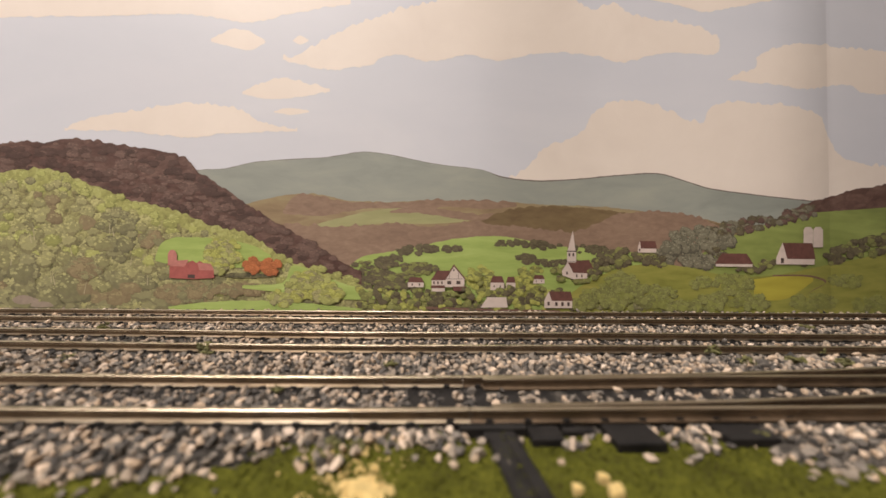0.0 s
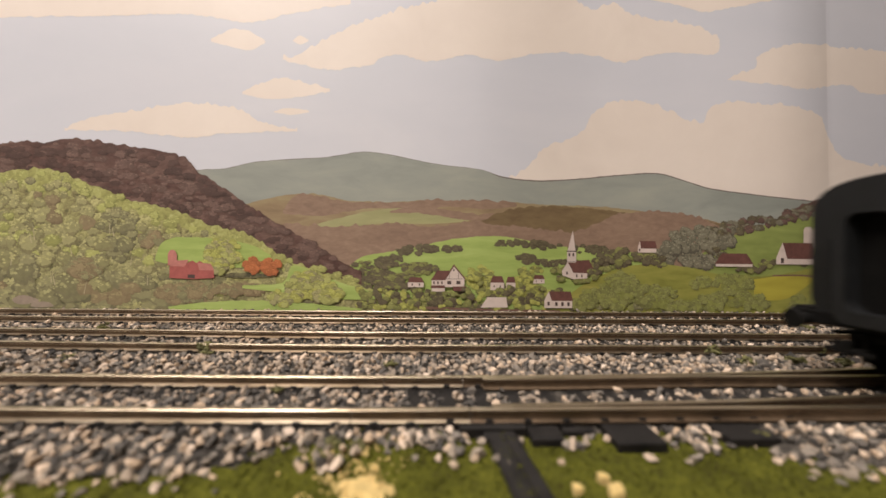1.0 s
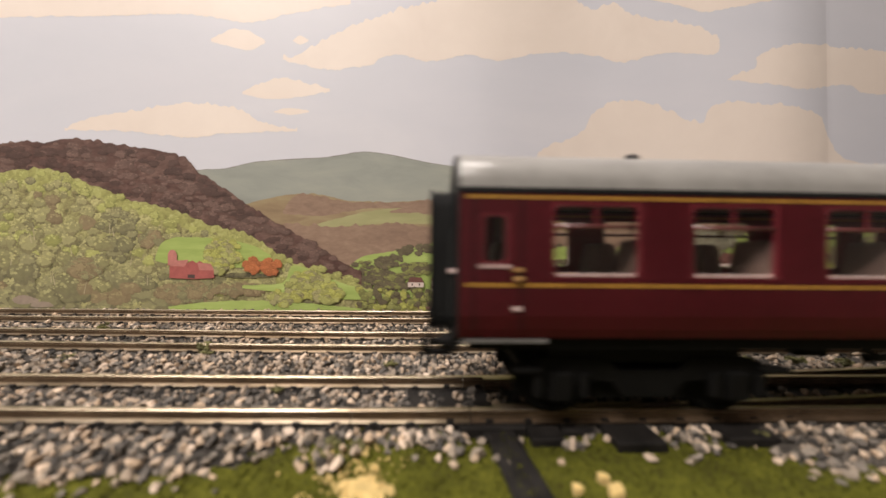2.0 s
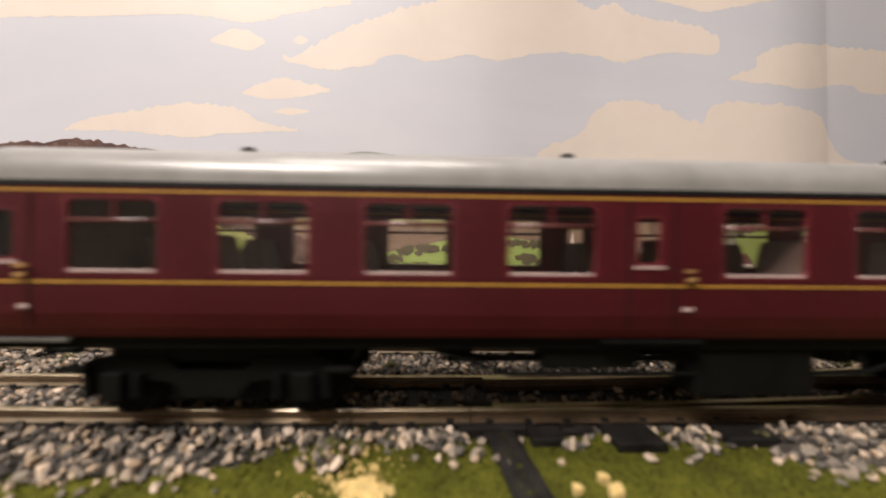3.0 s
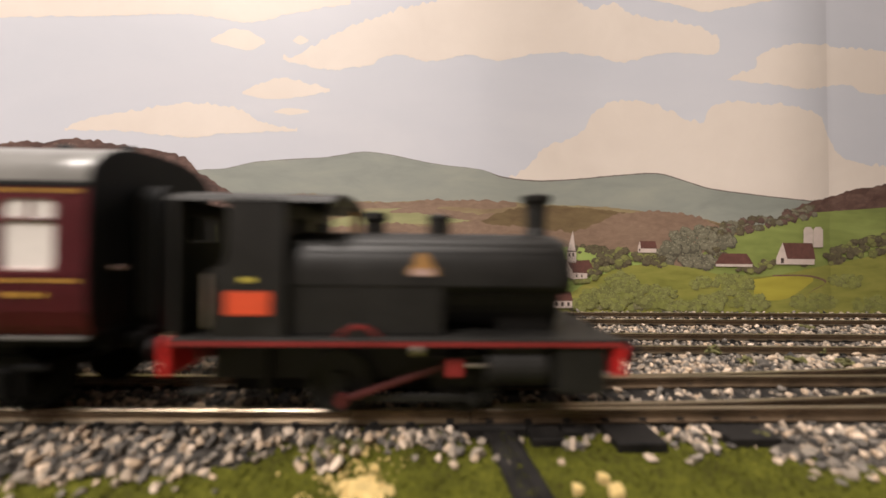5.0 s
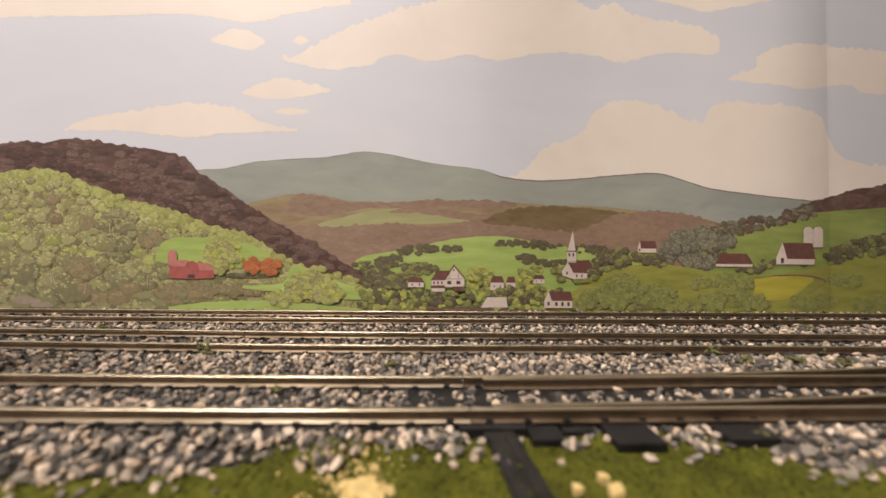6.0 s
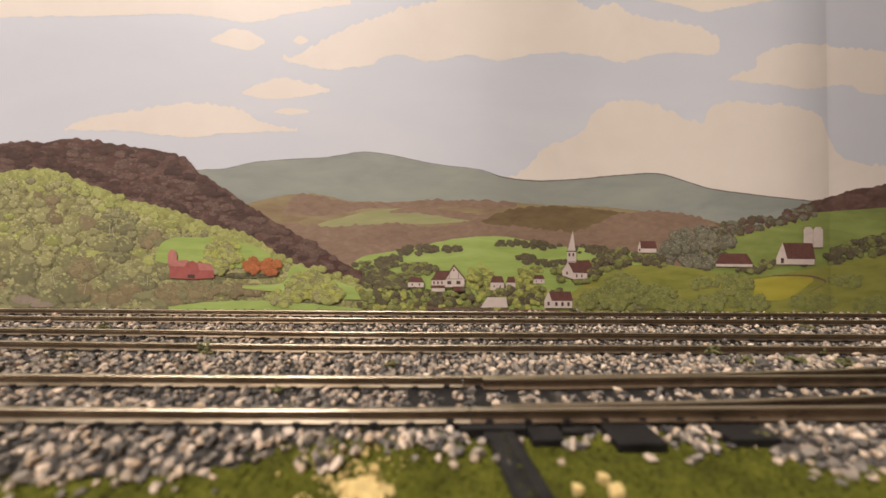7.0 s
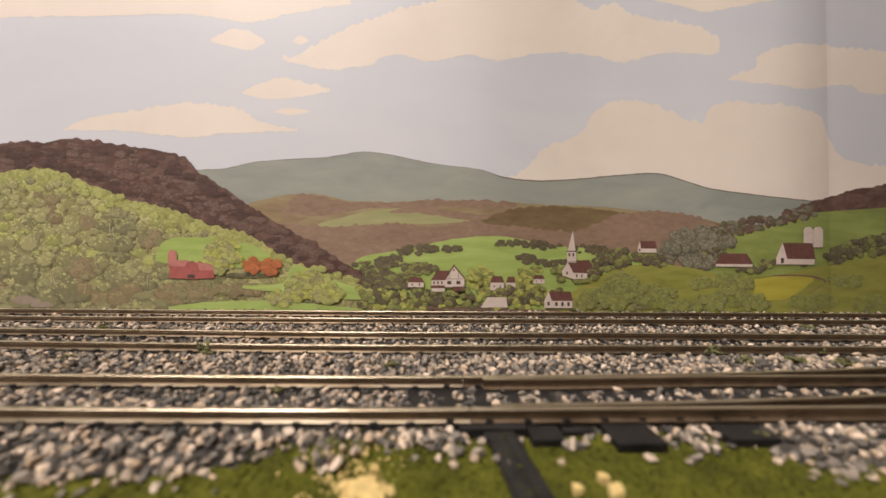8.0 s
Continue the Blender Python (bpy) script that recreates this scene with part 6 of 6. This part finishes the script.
        part("step_hanger", boxed(6.0, 6.8, s * 14.4 - 0.3, s * 14.4 + 0.3, 6.6, 15, 0.1), K, L)
        arc = [(30.6 + 7.6 * i / 12, 16.1 + 2.5 * math.sin(math.pi * i / 12) ** 0.7) for i in range(13)]
        y0, y1 = sorted((s * 11.0, s * 14.9))
        part("splasher", loft(bmesh.new(), [[(a, y, z) for a, z in arc] for y in (y0, y1)]), K, L)
        y0, y1 = sorted((s * 14.85, s * 15.0))
        band = arc + [(34.4 + (a - 34.4) * 0.88, 16.1 + (z - 16.1) * 0.72) for a, z in arc[::-1]]
        part("splasher_line", loft(bmesh.new(), [[(a, y, z) for a, z in band] for y in (y0, y1)]), M["line_red"], L, "red line round the splasher")
        # bright steel stud added to stand for the white glint on the footplate edge
        part("clack_valve", lathe(bmesh.new(), [(0.2, s * 15.6), (0.9, s * 15.7), (0.9, s * 16.3), (0.3, s * 16.5)], "y", (45.2, 0, 14.2), 12), M["steel"], L)
    R = 6.15
    CR = 3.0
    for x in (29.5, 54.5):
        for s in (-1, 1):
            SPINS.append((part("driving_wheel", wheel_mesh(R, s), K, L, "", (x, 0, R)), x, R, 2))
        SPINS.append((part("axle", rod(bmesh.new(), (0, -8, 0), (0, 8, 0), 1.2, 12), K, L, "", (x, 0, R)), x, R, 2))
    rods = []
    for s in (-1, 1):
        ph = 0.0 if s < 0 else math.pi / 2
        bm = boxed(-1.2, 26.2, -0.35, 0.35, -0.75, 0.75, 0.2)
        for xx in (0, 25):
            lathe(bm, [(1.35, -0.5), (1.35, 0.5)], "y", (xx, 0, 0), 14)
        rods.append(("side", part("coupling_rod", bm, K, L, "black coupling rod"), s, ph))
        bm = boxed(-21.5, 0.5, -0.3, 0.3, -0.6, 0.6, 0.2)
        lathe(bm, [(1.4, -0.45), (1.4, 0.45)], "y", (-21.5, 0, 0), 14)
        rods.append(("main", part("connecting_rod", bm, M["rod_red"], L, "dull dark red connecting rod"), s, ph))
        bm = boxed(-1.8, 1.8, -1.0, 1.0, -1.9, 1.6, 0.3)
        rods.append(("cross", part("crosshead", bm, M["line_red"], L, "dull red crosshead"), s, ph))
        bm = rod(bmesh.new(), (0, 0, 0), (12, 0, 0), 0.45)
        rods.append(("piston", part("piston_rod", bm, M["steel"], L, "bright steel piston rod"), s, ph))
    return L, rods, R, CR


def wheel_mesh(r, s):
    """A flanged driving wheel with its crank pin."""
    bm = lathe(bmesh.new(), [(0.6, s * 9.9), (1.8, s * 9.8), (2.0, s * 8.9), (r * 0.76, s * 8.8), (r * 0.78, s * 9.6), (r, s * 9.6), (r, s * 7.6), (r + 0.7, s * 7.4), (r + 0.7, s * 6.9), (0.6, s * 7.0)], "y", n=36)
    ph = 0.0 if s < 0 else math.pi / 2
    rod(bm, (3.0 * math.cos(ph), s * 9.0, 3.0 * math.sin(ph)), (3.0 * math.cos(ph), s * 12.4, 3.0 * math.sin(ph)), 0.8, 10)
    return bm


coach = build_coach()
loco, RODS, WHEEL_R, CRANK = build_loco()

# ---- the train's run ----
TIMES = [0.0, 1.0, 1.5, 1.7, 2.8, 3.3, 4.0, 4.7, 5.8, 6.5, 8.0]
FRONT = [216.0, 104.2, 50.0, 29.2, -60.0, -106.5, -184.0, -268.0, -435.5, -549.0, -800.0]
LOCO_BACK = 263.8


def front_at(t):
    """How far along the line the coach's leading end stands at t seconds."""
    i = max(0, min(len(TIMES) - 2, int(np.searchsorted(TIMES, t, "right")) - 1))

    def slope(j):
        a, b = max(0, j - 1), min(len(TIMES) - 1, j + 1)
        return (FRONT[b] - FRONT[a]) / (TIMES[b] - TIMES[a])
    h = TIMES[i + 1] - TIMES[i]
    u = (t - TIMES[i]) / h
    return ((2 * u ** 3 - 3 * u * u + 1) * FRONT[i] + (u ** 3 - 2 * u * u + u) * h * slope(i) + (3 * u * u - 2 * u ** 3) * FRONT[i + 1] + (u ** 3 - u * u) * h * slope(i + 1))


def on_track(x, a, b):
    """Pose of a vehicle whose origin is at x, standing on the track at two points along it."""
    ya, yb = track_bend(x + a), track_bend(x + b)
    rz = math.atan2(yb - ya, b - a)
    return pose(x * MM, (ya - a * math.sin(rz)) * MM, 0, 0, 0, math.degrees(rz))


def motions():
    ts = [k / FPS for k in range(0, 8 * FPS + 1)]
    walk(coach, [(t, on_track(front_at(t), 37, LONG - 37)) for t in ts[::2]])
    walk(loco, [(t, on_track(front_at(t) + LOCO_BACK, 24, 52)) for t in ts[::2]])
    s0 = front_at(4.7)
    for ob, x, r, kind in SPINS:
        rows = []
        for t in ts:
            a = (front_at(t) - s0) / r + (1.92 if kind == 2 else 0)
            rows.append((t, Matrix.Translation((x * MM, 0, r * MM)) @ Matrix.Rotation(a, 4, "Y")))
        walk(ob, rows)
    for kind, ob, s, ph in RODS:
        rows = []
        for t in ts:
            a = (front_at(t) - s0) / WHEEL_R + 1.92
            px, pz = CRANK * math.cos(ph - a), CRANK * math.sin(ph - a)
            small = 29.5 + px + math.sqrt(21.5 ** 2 - (WHEEL_R + pz - 10.4) ** 2) + 2.0
            if kind == "side":
                m = pose((29.5 + px) * MM, s * 11.0 * MM, (WHEEL_R + pz) * MM)
            elif kind == "main":
                tilt = math.asin((10.4 - WHEEL_R - pz) / 21.5)
                m = Matrix.Translation(((small - 2.0) * MM, s * 12.2 * MM, 10.4 * MM)) @ Matrix.Rotation(-tilt, 4, "Y")
            elif kind == "cross":
                m = pose((small - 1.0) * MM, s * 13.0 * MM, 10.4 * MM)
            else:
                m = pose(small * MM, s * 12.6 * MM, 10.4 * MM)
            rows.append((t, m))
        walk(ob, rows)


motions()
